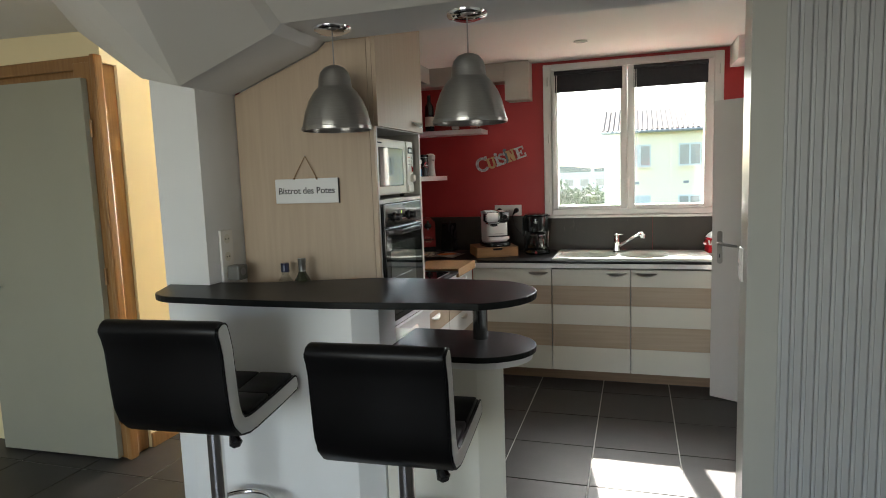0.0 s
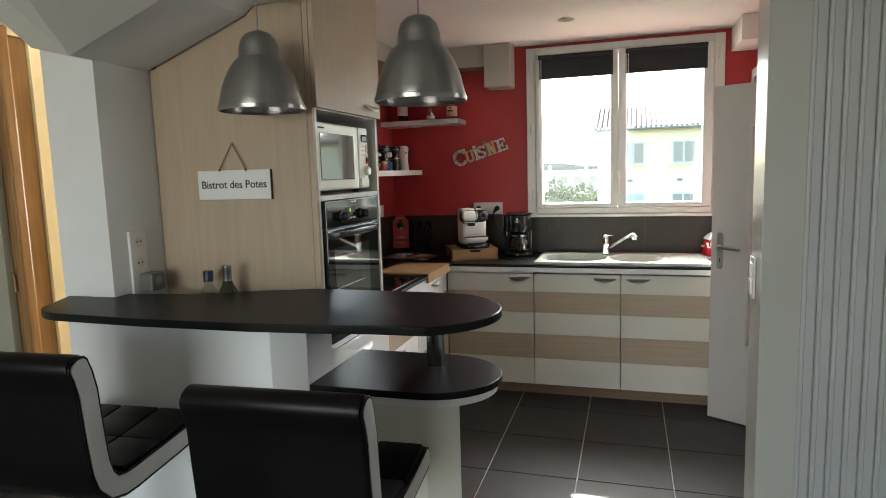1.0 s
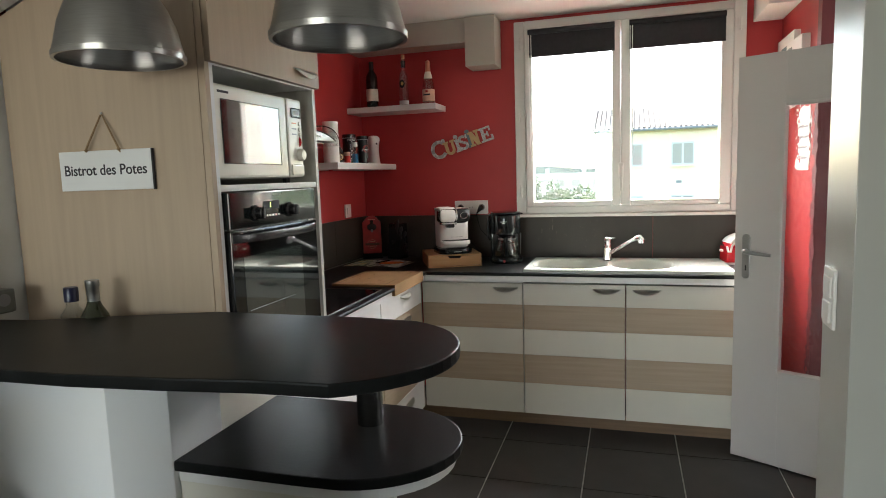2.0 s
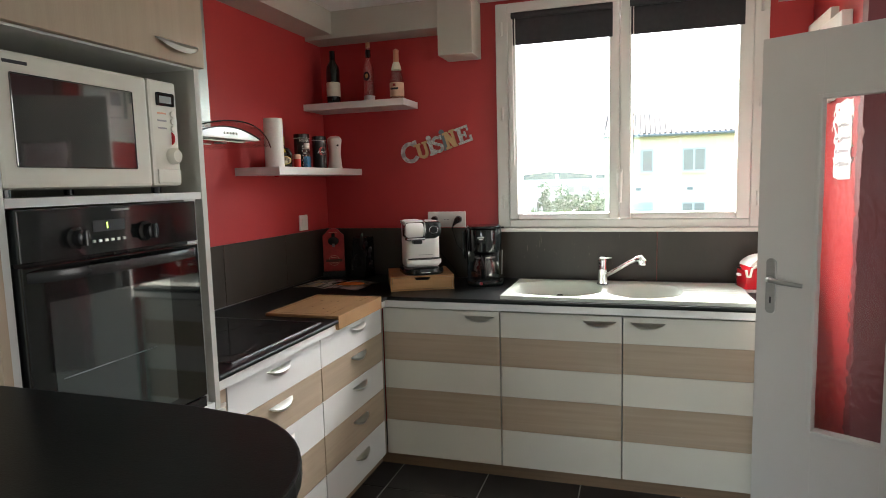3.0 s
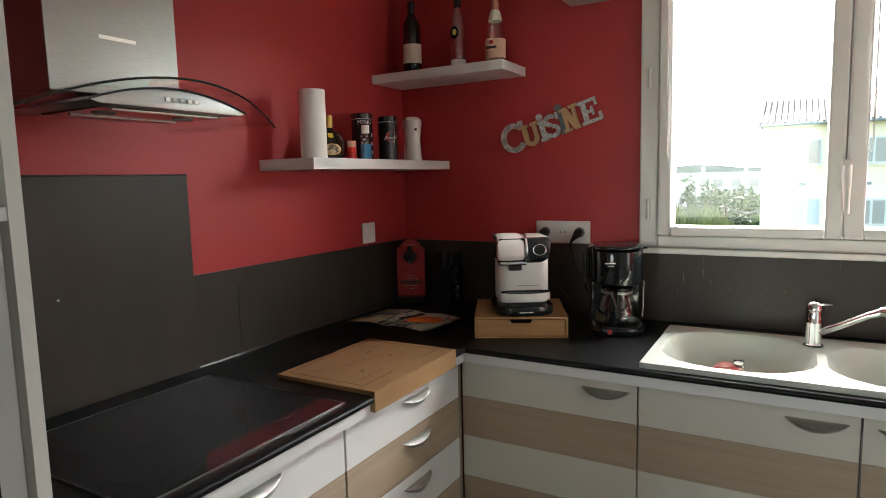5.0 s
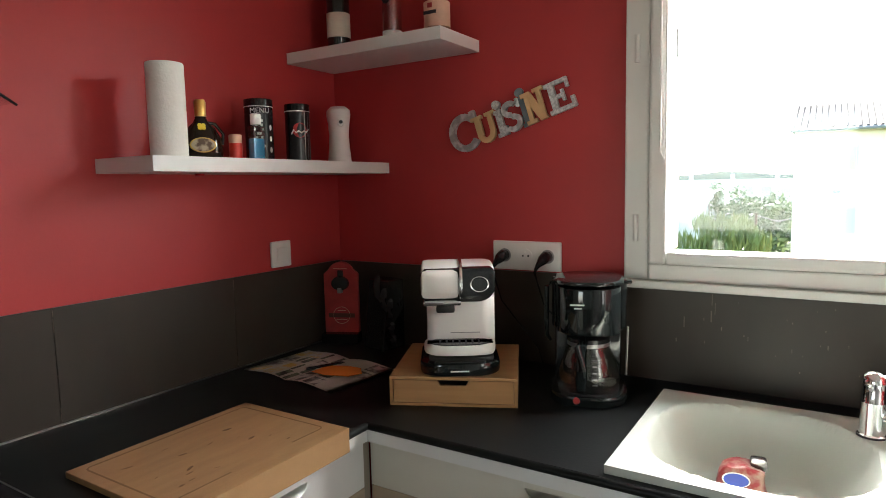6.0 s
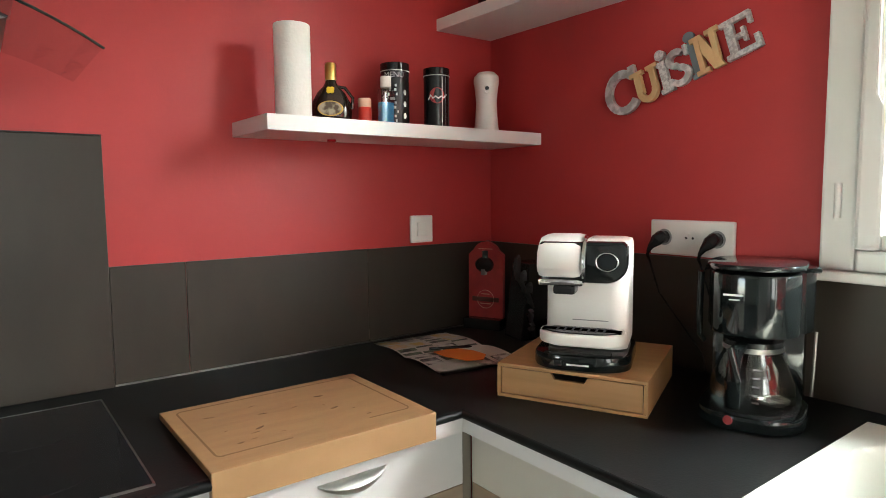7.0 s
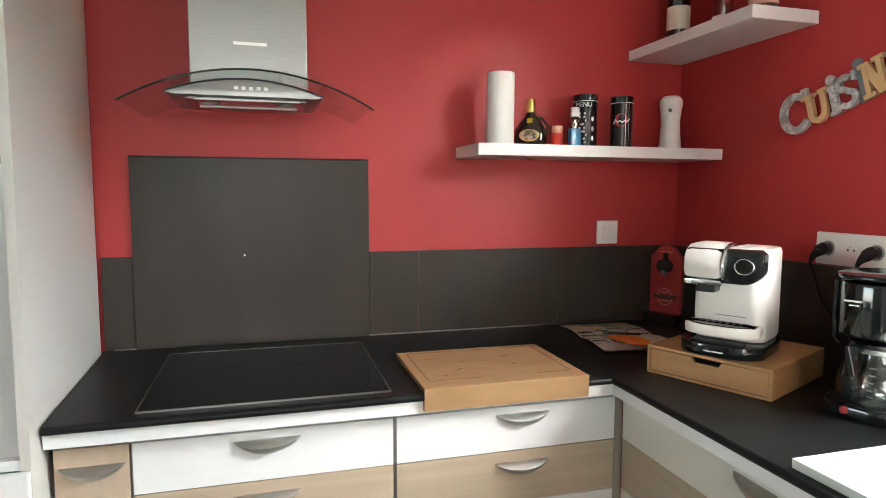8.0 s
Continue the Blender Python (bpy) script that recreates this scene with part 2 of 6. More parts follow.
def thing(name, at=(0, 0, 0), rz=0.0, label="", category="", group="", kind=""):
    ob = new(name)
    ob.empty_display_size = 0.05
    ob.matrix_basis = pose(*at, 0, 0, rz)
    return tagged(ob, label, category, group, kind)


def part(name, bm, material, parent=None, label="", smooth=False, kind="", world_space=False):
    """One mesh object under a thing or part. world_space: bm is in world metres."""
    if world_space and parent:
        top = parent
        while top.parent:
            top = top.parent
        bm.transform(top.matrix_basis.inverted())
    me = bpy.data.meshes.new(name)
    bmesh.ops.recalc_face_normals(bm, faces=bm.faces)
    bm.to_mesh(me)
    bm.free()
    me.materials.append(material)
    if smooth:
        me.polygons.foreach_set("use_smooth", [True] * len(me.polygons))
        me.set_sharp_from_angle(angle=radians(38))
    ob = new(name, me)
    ob.parent = parent
    return tagged(ob, label, kind=kind)


def structure(name, bm, material, label, category, smooth=False):
    return tagged(part(name, bm, material, None, smooth=smooth), label, category, kind="structure")


def box(x0, x1, y0, y1, z0, z1, bevel=0.0, bm=None, segments=2):
    own = bmesh.new()
    bmesh.ops.create_cube(own, size=1)
    for v in own.verts:
        v.co = Vector(((x0 + x1) / 2 + v.co.x * (x1 - x0), (y0 + y1) / 2 + v.co.y * (y1 - y0), (z0 + z1) / 2 + v.co.z * (z1 - z0)))
    if bevel:
        bmesh.ops.bevel(own, geom=own.edges[:], offset=bevel, segments=segments, affect="EDGES", profile=0.6)
    return merge(bm, own)


def merge(bm, own):
    if bm is None:
        return own
    me = bpy.data.meshes.new("t")
    own.to_mesh(me)
    own.free()
    bm.from_mesh(me)
    bpy.data.meshes.remove(me)
    return bm


def prism(points, axis, a, b, bm=None, bevel=0.0):
    """An outline extruded along an axis from a to b. The points hold the other two coordinates in order."""
    own = bmesh.new()

    def co(p, v):
        return {"x": (v, p[0], p[1]), "y": (p[0], v, p[1]), "z": (p[0], p[1], v)}[axis]

    low, high = [own.verts.new(co(p, a)) for p in points], [own.verts.new(co(p, b)) for p in points]
    own.faces.new(low), own.faces.new(high[::-1])
    for i in range(len(points)):
        j = (i + 1) % len(points)
        own.faces.new((low[i], high[i], high[j], low[j]))
    bmesh.ops.recalc_face_normals(own, faces=own.faces)
    if bevel:
        rim = [e for e in own.edges if len(e.link_faces) == 2 and e.calc_face_angle(0) > 0.6]
        bmesh.ops.bevel(own, geom=rim, offset=bevel, segments=2, affect="EDGES", profile=0.6)
    return merge(bm, own)


def lathe(profile, steps=32, at=(0, 0, 0), squash=1.0, bm=None, close=True):
    """A profile of (radius, height) turned about z."""
    own = bmesh.new()
    rings = []
    for r, h in profile:
        if r < 1e-5:
            rings.append([own.verts.new((at[0], at[1], at[2] + h))])
        else:
            rings.append([own.verts.new((at[0] + r * math.cos(2 * math.pi * k / steps), at[1] + squash * r * math.sin(2 * math.pi * k / steps), at[2] + h)) for k in range(steps)])
    for p, q in zip(rings, rings[1:]):
        for k in range(steps):
            k2 = (k + 1) % steps
            f = [p[k % len(p)], p[k2 % len(p)], q[k2 % len(q)], q[k % len(q)]]
            f = list(dict.fromkeys(f))
            if len(f) > 2:
                own.faces.new(f)
    if close:
        for ring in (rings[0], rings[-1]):
            if len(ring) > 2:
                own.faces.new(ring)
    return merge(bm, own)


def tube(points, radius, sides=10, bm=None, closed=False):
    """A round bar along a line of points."""
    own = bmesh.new()
    pts = [Vector(p) for p in points]
    rings = []
    for i, p in enumerate(pts):
        a, b = pts[i - 1] if (i or closed) else p, pts[(i + 1) % len(pts)] if (i < len(pts) - 1 or closed) else p
        d = (b - a).normalized()
        u = d.cross(Vector((0, 0, 1)) if abs(d.z) < 0.9 else Vector((1, 0, 0))).normalized()
        w = d.cross(u)
        r = radius[i] if isinstance(radius, (list, tuple)) else radius
        rings.append([own.verts.new(p + r * (math.cos(2 * math.pi * k / sides) * u + math.sin(2 * math.pi * k / sides) * w)) for k in range(sides)])
    pairs = list(zip(rings, rings[1:])) + ([(rings[-1], rings[0])] if closed else [])
    for p, q in pairs:
        for k in range(sides):
            own.faces.new((p[k], p[(k + 1) % sides], q[(k + 1) % sides], q[k]))
    if not closed:
        own.faces.new(rings[0]), own.faces.new(rings[-1])
    return merge(bm, own)


def disc(radius, at, normal="z", depth=0.002, steps=24):
    bm = lathe([(radius, 0), (radius, depth)], steps)
    bm.transform({"z": Matrix(), "y": Matrix.Rotation(math.pi / 2, 4, "X"), "x": Matrix.Rotation(math.pi / 2, 4, "Y")}[normal])
    bmesh.ops.translate(bm, vec=at, verts=bm.verts)
    return bm


def words(text, size, depth, m, bold=0.0, align="CENTER"):
    """Letters in the built-in font as a bmesh: they lie in x and z of the pose m, and face its -y."""
    data = bpy.data.curves.new("t", "FONT")
    data.body, data.size, data.extrude, data.align_x, data.align_y, data.offset = text, size, depth / 2, align, "CENTER", bold
    ob = bpy.data.objects.new("t", data)
    scene.collection.objects.link(ob)
    bpy.context.view_layer.update()
    me = bpy.data.meshes.new_from_object(ob.evaluated_get(bpy.context.evaluated_depsgraph_get()))
    bm = bmesh.new()
    bm.from_mesh(me)
    bpy.data.objects.remove(ob)
    bpy.data.curves.remove(data)
    bpy.data.meshes.remove(me)
    bm.transform(m @ Matrix.Rotation(math.pi / 2, 4, "X"))
    return bm


def arc(cx, cy, r, a0, a1, n, ry=None):
    return [(cx + r * math.cos(radians(a0 + (a1 - a0) * k / n)), cy + (ry or r) * math.sin(radians(a0 + (a1 - a0) * k / n))) for k in range(n + 1)]


def rounded(x0, x1, y0, y1, r, n=5):
    return arc(x1 - r, y0 + r, r, -90, 0, n) + arc(x1 - r, y1 - r, r, 0, 90, n) + arc(x0 + r, y1 - r, r, 90, 180, n) + arc(x0 + r, y0 + r, r, 180, 270, n)

# ---------------------------------------------------------------- the setting
XL, YB, ZC = -1.73, 5.30, 2.40      # kitchen: west wall, window wall, ceiling
WX0, WX1, WZ0, WZ1 = -0.62, 0.61, 1.225, 2.345    # window opening

grout = structure("floor", box(-4.4, 2.6, -3.2, 6.6, -0.12, -0.004), GROUT, "dark grey tiled floor with pale joints", "floor")

bm = box(-2.0, WX0, YB, YB + 0.30, 0, 2.7)
box(WX1, 2.6, YB, YB + 0.30, 0, 2.7, bm=bm)
box(WX0, WX1, YB, YB + 0.30, 0, WZ0, bm=bm)
box(WX0, WX1, YB, YB + 0.30, WZ1, 2.7, bm=bm)
structure("wall_north", bm, RED, "red painted kitchen wall with the window", "wall")
structure("wall_west", box(XL - 0.12, XL, 2.76, YB, 0, 2.7), RED, "red painted kitchen wall behind the hob", "wall")
structure("wall_east", box(0.84, 0.96, 4.62, YB, 0, 2.7), RED, "red painted wall beside the window", "wall")
structure("wall_recess", box(0.84, 2.6, 4.56, 4.6195, 0, 2.7), RED_SHADED, "red wall behind the open door, its shade painted in", "wall")
# unseen wall, its opening made for the added fill lamp
bm = box(2.4, 2.6, 2.79, 3.1, 0, 2.7)
box(2.4, 2.6, 4.1, 4.555, 0, 2.7, bm=bm)
box(2.4, 2.6, 3.1, 4.1, 0, 0.9, bm=bm)
box(2.4, 2.6, 3.1, 4.1, 2.1, 2.7, bm=bm)
structure("wall_right_room", bm, WHITE, "white painted wall", "wall")

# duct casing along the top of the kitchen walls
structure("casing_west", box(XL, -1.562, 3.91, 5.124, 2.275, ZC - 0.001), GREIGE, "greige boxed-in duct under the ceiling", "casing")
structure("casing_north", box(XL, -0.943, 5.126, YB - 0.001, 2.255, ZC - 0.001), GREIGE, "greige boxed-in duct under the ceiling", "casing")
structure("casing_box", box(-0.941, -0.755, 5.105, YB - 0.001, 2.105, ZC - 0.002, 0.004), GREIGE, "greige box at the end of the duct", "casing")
structure("casing_east", prism([(0.69, 2.25), (0.839, 2.25), (0.839, ZC - 0.002), (0.69, ZC - 0.002)], "y", 4.9, YB - 0.001), CEILING, "white boxed corner under the ceiling", "casing")

structure("ceiling", box(-1.85, 2.6, 2.741, 5.6, ZC, ZC + 0.2), CEILING, "white painted kitchen ceiling", "ceiling")

# beam over the bar: low at the west where it follows the roof slope
BEAM = [(-1.734, 1.932), (-1.29, 2.095), (-1.25, 2.128), (2.6, 2.14), (2.6, 2.62), (-1.734, 2.62)]
structure("beam", prism(BEAM, "y", 2.39, 2.7385), WHITE, "white painted beam with a sloping end over the bar", "beam")
structure("pier", box(-1.964, -1.735, 2.48, 2.90, 0, 2.2), WHITE, "white painted pier beside the bar", "pier")

# faceted attic ceiling of the living room, rising from the beam towards the south
bm = bmesh.new()


def facet(*pts):
    bm.faces.new([bm.verts.new(p) for p in pts])


A0, A1, A2, A3 = (-1.734, 2.3885, 1.931), (-1.29, 2.3885, 2.094), (-1.25, 2.3885, 2.127), (2.6, 2.3885, 2.139)
B0, B1, B2, B3 = (-1.50, 0.95, 2.62), (-1.02, 0.95, 2.62), (-1.0, 0.95, 2.62), (2.6, 0.95, 2.62)
facet(A0, A1, B1, B0), facet(A1, A2, B2, B1), facet(A2, A3, B3, B2)
W1, W2, W3 = (-2.00, 2.479, 1.995), (-2.66, 2.95, 2.26), (-2.82, 2.95, 2.37)
facet(A0, B0, (-2.35, 0.95, 2.62), W3, W2, W1)
facet(W3, (-2.35, 0.95, 2.62), (-4.4, 0.95, 2.62), (-4.4, 2.95, 2.41))
facet((-4.4, 0.95, 2.62), (2.6, 0.95, 2.62), (2.6, -3.2, 2.62), (-4.4, -3.2, 2.62))
facet((-1.734, 2.389, 1.934), W1, (-1.98, 2.48, 1.99), (-1.735, 2.48, 1.93))
structure("ceiling_living_room", bm, CEILING, "white faceted attic ceiling", "ceiling")
structure("roof_slab", box(-4.4, 2.6, -3.2, 2.385, 2.70, 2.85), WHITE, "plain slab above the living room", "ceiling")
structure("roof_slab_hall", box(-4.4, -1.855, 2.91, 6.6, 2.45, 2.6), WHITE, "plain ceiling above the hall", "ceiling")

# hall: door wall, yellow wall, far end with a window
bm = box(-4.4, -3.665, 2.95, 3.06, 0, 2.6)
box(-3.665, -2.695, 2.95, 3.06, 2.2005, 2.6, bm=bm)
structure("wall_door", bm, YELLOW, "pale yellow wall round a door", "wall")
structure("wall_hall", box(-2.80, -2.695, 3.0605, 6.6, 0, 2.6), YELLOW, "pale yellow hall wall in daylight", "wall")
bm = box(-2.695, -1.73, 6.45, 6.6, 0, 0.8)
box(-2.695, -1.73, 6.45, 6.6, 2.2, 2.6, bm=bm)
structure("wall_hall_end", bm, WHITE, "white wall at the end of the hall", "wall")
structure("wall_hall_east", box(-1.86, -1.852, 2.91, 6.45, 0, 2.6), YELLOW, "pale yellow hall wall", "wall")
structure("baseboard", box(-2.694, -2.679, 3.0605, 6.44, 0, 0.085, 0.003), OAK, "oak skirting board along the yellow wall", "skirting")
structure("wall_behind_door", box(-4.4, -2.81, 3.9, 4.0, 0, 2.6), WHITE, "plain white wall", "wall")

# living room behind the camera: plain closing walls with a window in the south
bm = box(-4.4, -2.7, -3.2, -3.0, 0, 2.75)
box(0.1, 2.6, -3.2, -3.0, 0, 2.75, bm=bm)
box(-2.7, 0.1, -3.2, -3.0, 0, 0.35, bm=bm)
box(-2.7, 0.1, -3.2, -3.0, 2.35, 2.75, bm=bm)
structure("wall_south", bm, WHITE, "plain white wall with a wide window", "wall")
structure("wall_living_west", box(-4.6, -4.4, -3.2, 6.6, 0, 2.75), WHITE, "plain white wall", "wall")
structure("wall_living_east", box(2.6, 2.8, -3.2, 5.6, 0, 2.75), WHITE, "plain white wall", "wall")

# post at the end of the partition, and the folding door beside it
structure("post", prism([(0.415, 2.655), (0.521, 2.655), (0.540, 2.862), (0.424, 2.862)], "z", 0, 2.139, bevel=0.002), POSTSHEEN, "satin white post at the end of the partition", "post")
structure("wall_partition", box(1.9, 2.6, 2.66, 2.78, 0, 2.139), WHITE, "plain white partition", "wall")

fold = thing("folding_door", (1.2, 2.66, 0.01), label="pale grey plastic folding door with narrow vertical slats", category="folding door")
slat = None
for k in range(34):
    x = 0.5395 + 0.0405 * k
    bm = prism([(-0.0202, 0.005), (-0.0194, 0.004), (-0.0186, -0.002), (-0.0168, -0.0042), (-0.0120, -0.005), (-0.0085, -0.0080), (-0.0060, -0.005), (0.0150, -0.0042), (0.0186, -0.002), (0.0194, 0.004), (0.0202, 0.005), (0.0202, 0.018), (-0.0202, 0.018)], "z", 0.012, 2.112)
    if slat is None:
        slat = part("slat", bm, FOLD, fold)
    else:
        bm.free()
        slat2 = new("slat", slat.data)
        slat2.parent = fold
        slat2.matrix_basis = pose(x - 1.2, 0, 0)
        continue
    slat.matrix_basis = pose(x - 1.2, 0, 0)
part("top_rail", box(0.519, 1.9, 2.655, 2.69, 2.125, 2.138), FOLD, fold, world_space=True)

latch = thing("wall_switch", (0.4205, 2.79, 1.15), -2.5, label="white plastic switch plate on the post", category="switch")
plate = part("plate", box(-0.008, -0.0005, -0.040, 0.040, -0.05, 0.075, 0.003), PLASTIC, latch)
part("rocker", box(-0.012, -0.0075, -0.026, 0.026, 0.015, 0.058, 0.002), PLASTIC, plate)
part("socket_cover", box(-0.013, -0.0075, -0.026, 0.026, -0.038, 0.005, 0.002), PLASTIC, plate)

# ---------------------------------------------------------------- window
win = thing("window_1", (0, YB, WZ0), label="white double casement window with black roller blinds", category="window", kind="structure")
FY0, FY1 = YB - 0.045, YB + 0.06
bm = box(-0.665, -0.60, FY0, FY1, 1.19, 2.372, 0.006)
box(0.585, 0.65, FY0, FY1, 1.19, 2.372, 0.006, bm)
box(-0.60, 0.585, FY0, FY1, 2.325, 2.372, 0.006, bm)
box(-0.60, 0.585, FY0, FY1, 1.19, 1.232, 0.006, bm)
part("window_frame", bm, PVC, win, world_space=True)


def sash(x0, x1, gx0, gx1):
    own = box(x0, gx0, FY0 - 0.016, FY1 - 0.03, 1.234, 2.322, 0.008)
    box(gx1, x1, FY0 - 0.016, FY1 - 0.03, 1.234, 2.322, 0.008, own)
    box(gx0, gx1, FY0 - 0.016, FY1 - 0.03, 1.234, 1.268, 0.008, own)
    box(gx0, gx1, FY0 - 0.016, FY1 - 0.03, 2.285, 2.322, 0.008, own)
    s = part("sash", own, PVC, win, world_space=True)
    p = part("pane", box(gx0 - 0.004, gx1 + 0.004, YB - 0.014, YB - 0.008, 1.262, 2.29), PANE, s, world_space=True)
    p.visible_shadow = False
    return s


left_sash, right_sash = sash(-0.598, -0.028, -0.552, -0.078), sash(-0.026, 0.583, 0.030, 0.520)
part("handle", tube([(-0.025, FY0 - 0.045, 1.47), (-0.025, FY0 - 0.05, 1.43), (-0.022, FY0 - 0.045, 1.32)], [0.012, 0.013, 0.008]), PVC, right_sash, world_space=True, smooth=True)
part("handle_base", box(-0.04, -0.01, FY0 - 0.036, FY0 - 0.016, 1.40, 1.49, 0.006), PVC, right_sash, world_space=True)
for hx in (-0.632, 0.617):
    for hz in (1.33, 1.80, 2.24):
        part("hinge", lathe([(0.007, -0.035), (0.007, 0.035)], 10, (hx, FY0 - 0.006, hz)), PVC, win, world_space=True)
for sx0, sx1, hx in ((-0.617, -0.592, -0.586), (0.582, 0.607, 0.576)):
    fs = part("shutter", box(sx0, sx1, 5.37, 5.60, 1.245, 2.335, 0.004), PVC, win, "white shutter folded into the reveal", world_space=True)
    part("shutter_catch", box(min(hx, sx1), max(hx, sx0), 5.50, 5.56, 1.47, 1.50, 0.003), GREYP, fs, world_space=True)
    part("shutter_hinge", box(min(hx, sx1), max(hx, sx0), 5.53, 5.55, 1.82, 1.90, 0.002), GREYP, fs, world_space=True)
part("window_sill", box(-0.675, 0.66, FY0 - 0.02, YB, 1.168, 1.189, 0.004), PVC, win, world_space=True)
for bx0, bx1, name in ((-0.572, -0.062, "left"), (0.020, 0.540, "right")):
    blind = thing("roller_blind", ((bx0 + bx1) / 2, FY0 - 0.03, 2.15), label="black cloth roller blind drawn up at the window", category="blind", group="roller blinds")
    part("cloth", box(bx0, bx1, FY0 - 0.026, FY0 - 0.022, 2.155, 2.30), BLIND, blind, world_space=True)
    part("roller", tube([(bx0, FY0 - 0.036, 2.295), (bx1, FY0 - 0.036, 2.295)], 0.016, 14), BLIND, blind, world_space=True, smooth=True)
    part("bottom_bar", box(bx0, bx1, FY0 - 0.029, FY0 - 0.019, 2.148, 2.16, 0.002), BLIND, blind, world_space=True)
    part("bead_chain", tube([(bx0 + 0.004, FY0 - 0.036, 2.29), (bx0 + 0.006, FY0 - 0.028, 1.53), (bx0 + 0.016, FY0 - 0.028, 1.51), (bx0 + 0.02, FY0 - 0.028, 1.54), (bx0 + 0.018, FY0 - 0.036, 2.29)], 0.0026, 6), PLASTIC, blind, "white bead chain", world_space=True)

# ---------------------------------------------------------------- door with hammered glass, standing open
DOOR_AT, DOOR_TURN = (0.520, 4.605), -29.5
door = thing("door_1", (*DOOR_AT, 0.008), DOOR_TURN, label="open grey-white door with a tall hammered glass pane", category="door", kind="structure")
DW, DH, G0, G1, GZ0, GZ1 = 0.63, 1.94, 0.209, 0.429, 0.47, 1.70
bm = box(0, G0, -0.018, 0.018, 0, DH, 0.002)
box(G1, DW, -0.018, 0.018, 0, DH, 0.002, bm)
box(G0, G1, -0.018, 0.018, 0, GZ0, bm=bm)
box(G0, G1, -0.018, 0.018, GZ1, DH, bm=bm)
leaf = part("leaf", bm, DOORW, door)
bm = bmesh.new()
for s in (-1, 1):
    for x0, x1, z0, z1 in ((G0 - 0.014, G0, GZ0 - 0.014, GZ1 + 0.014), (G1, G1 + 0.014, GZ0 - 0.014, GZ1 + 0.014), (G0, G1, GZ0 - 0.014, GZ0), (G0, G1, GZ1, GZ1 + 0.014)):
        box(x0, x1, min(s * 0.017, s * 0.027), max(s * 0.017, s * 0.027), z0, z1, 0.003, bm)
part("glazing_bead", bm, DOORW, leaf)
part("pane", box(G0 - 0.002, G1 + 0.002, -0.003, 0.003, GZ0 - 0.002, GZ1 + 0.002), CATHEDRAL, leaf, "hammered cathedral glass")
for s in (-1, 1):
    plate = part("handle_plate", prism(rounded(0.036, 0.072, 0.90, 1.115, 0.017), "y", min(s * 0.0182, s * 0.026), max(s * 0.0182, s * 0.026), bevel=0.002), STEEL, leaf, "brushed steel plate")
    part("lever", tube([(0.054, s * 0.02, 1.035), (0.054, s * 0.055, 1.035), (0.062, s * 0.064, 1.035), (0.10, s * 0.066, 1.030), (0.175, s * 0.060, 1.022)], [0.010, 0.010, 0.011, 0.010, 0.008], 12), STEEL, leaf, smooth=True)
    part("keyhole", box(0.051, 0.057, min(s * 0.026, s * 0.0265), max(s * 0.026, s * 0.0265), 0.94, 0.965), INK, leaf)

# hall door in its oak frame, its leaf a little open towards the living room
hall_door = thing("door_2", (-3.2, 2.9, 0), label="plain cream door in a varnished oak frame, slightly open", category="door", kind="structure")
bm = box(-2.840, -2.710, 2.907, 3.06, 0, 2.20, 0.006)
box(-3.66, -3.58, 2.947, 3.06, 0, 2.20, 0.006, bm)
box(-3.58, -2.840, 2.947, 3.06, 2.125, 2.20, 0.006, bm)
part("door_frame", bm, OAK, hall_door, world_space=True)
part("architrave", box(-2.7095, -2.675, 2.890, 2.948, 0, 2.235, 0.010), OAK, hall_door, world_space=True)
part("architrave", box(-3.70, -2.711, 2.922, 2.946, 2.165, 2.235, 0.010), OAK, hall_door, world_space=True)
bm = box(-0.82, 0, -0.020, 0.020, 0.012, 2.112, 0.003)
bm.transform(pose(-2.748, 2.884, 0, 0, 0, 2))
hl = part("leaf", bm, DOORC, hall_door, world_space=True)
bm = tube([(-0.755, -0.020, 1.0), (-0.755, -0.065, 1.0), (-0.74, -0.072, 1.0), (-0.655, -0.070, 0.995)], 0.009)
bm.transform(pose(-2.748, 2.884, 0, 0, 0, 2))
part("door_handle", bm, STEEL, hl, world_space=True, smooth=True)
for hz in (0.25, 1.05, 1.85):
    part("hinge", lathe([(0.008, -0.045), (0.008, 0.045)], 12, (-2.740, 2.896, hz)), OAK, hall_door, world_space=True, smooth=True)

# ---------------------------------------------------------------- cabinets
ZB = (0.835, 0.715, 0.575, 0.43, 0.265, 0.087)     # joints between the front bands
FX, FY = -1.14, 4.715                               # front planes
EX, EY = -1.095, 4.655                              # worktop edges


def bow_handle(parent, m, width=0.125):
    """A half-moon metal pull: its top edge straight, its lower lip a shallow arc, standing off the front."""
    own = bmesh.new()
    n = 12
    rows = []
    for k in range(n + 1):
        u = -1 + 2 * k / n
        x, drop = u * width / 2, 0.024 * (1 - u * u)
        out = 0.022 * (1 - u * u) ** 0.7
        rows.append([own.verts.new((x, -0.001, 0.004)), own.verts.new((x, -0.004 - 0.55 * out, 0.004 - 0.15 * drop)), own.verts.new((x, -0.004 - out, 0.003 - 0.55 * drop)), own.verts.new((x, -0.003 - 0.85 * out, 0.001 - drop))])
    for p, q in zip(rows, rows[1:]):
        for a in range(3):
            own.faces.new((p[a], p[a + 1], q[a + 1], q[a]))
    bmesh.ops.solidify(own, geom=own.faces[:], thickness=0.002)
    own.transform(m)
    return part("handle", own, SILVER, parent, "half-moon metal handle", smooth=True)


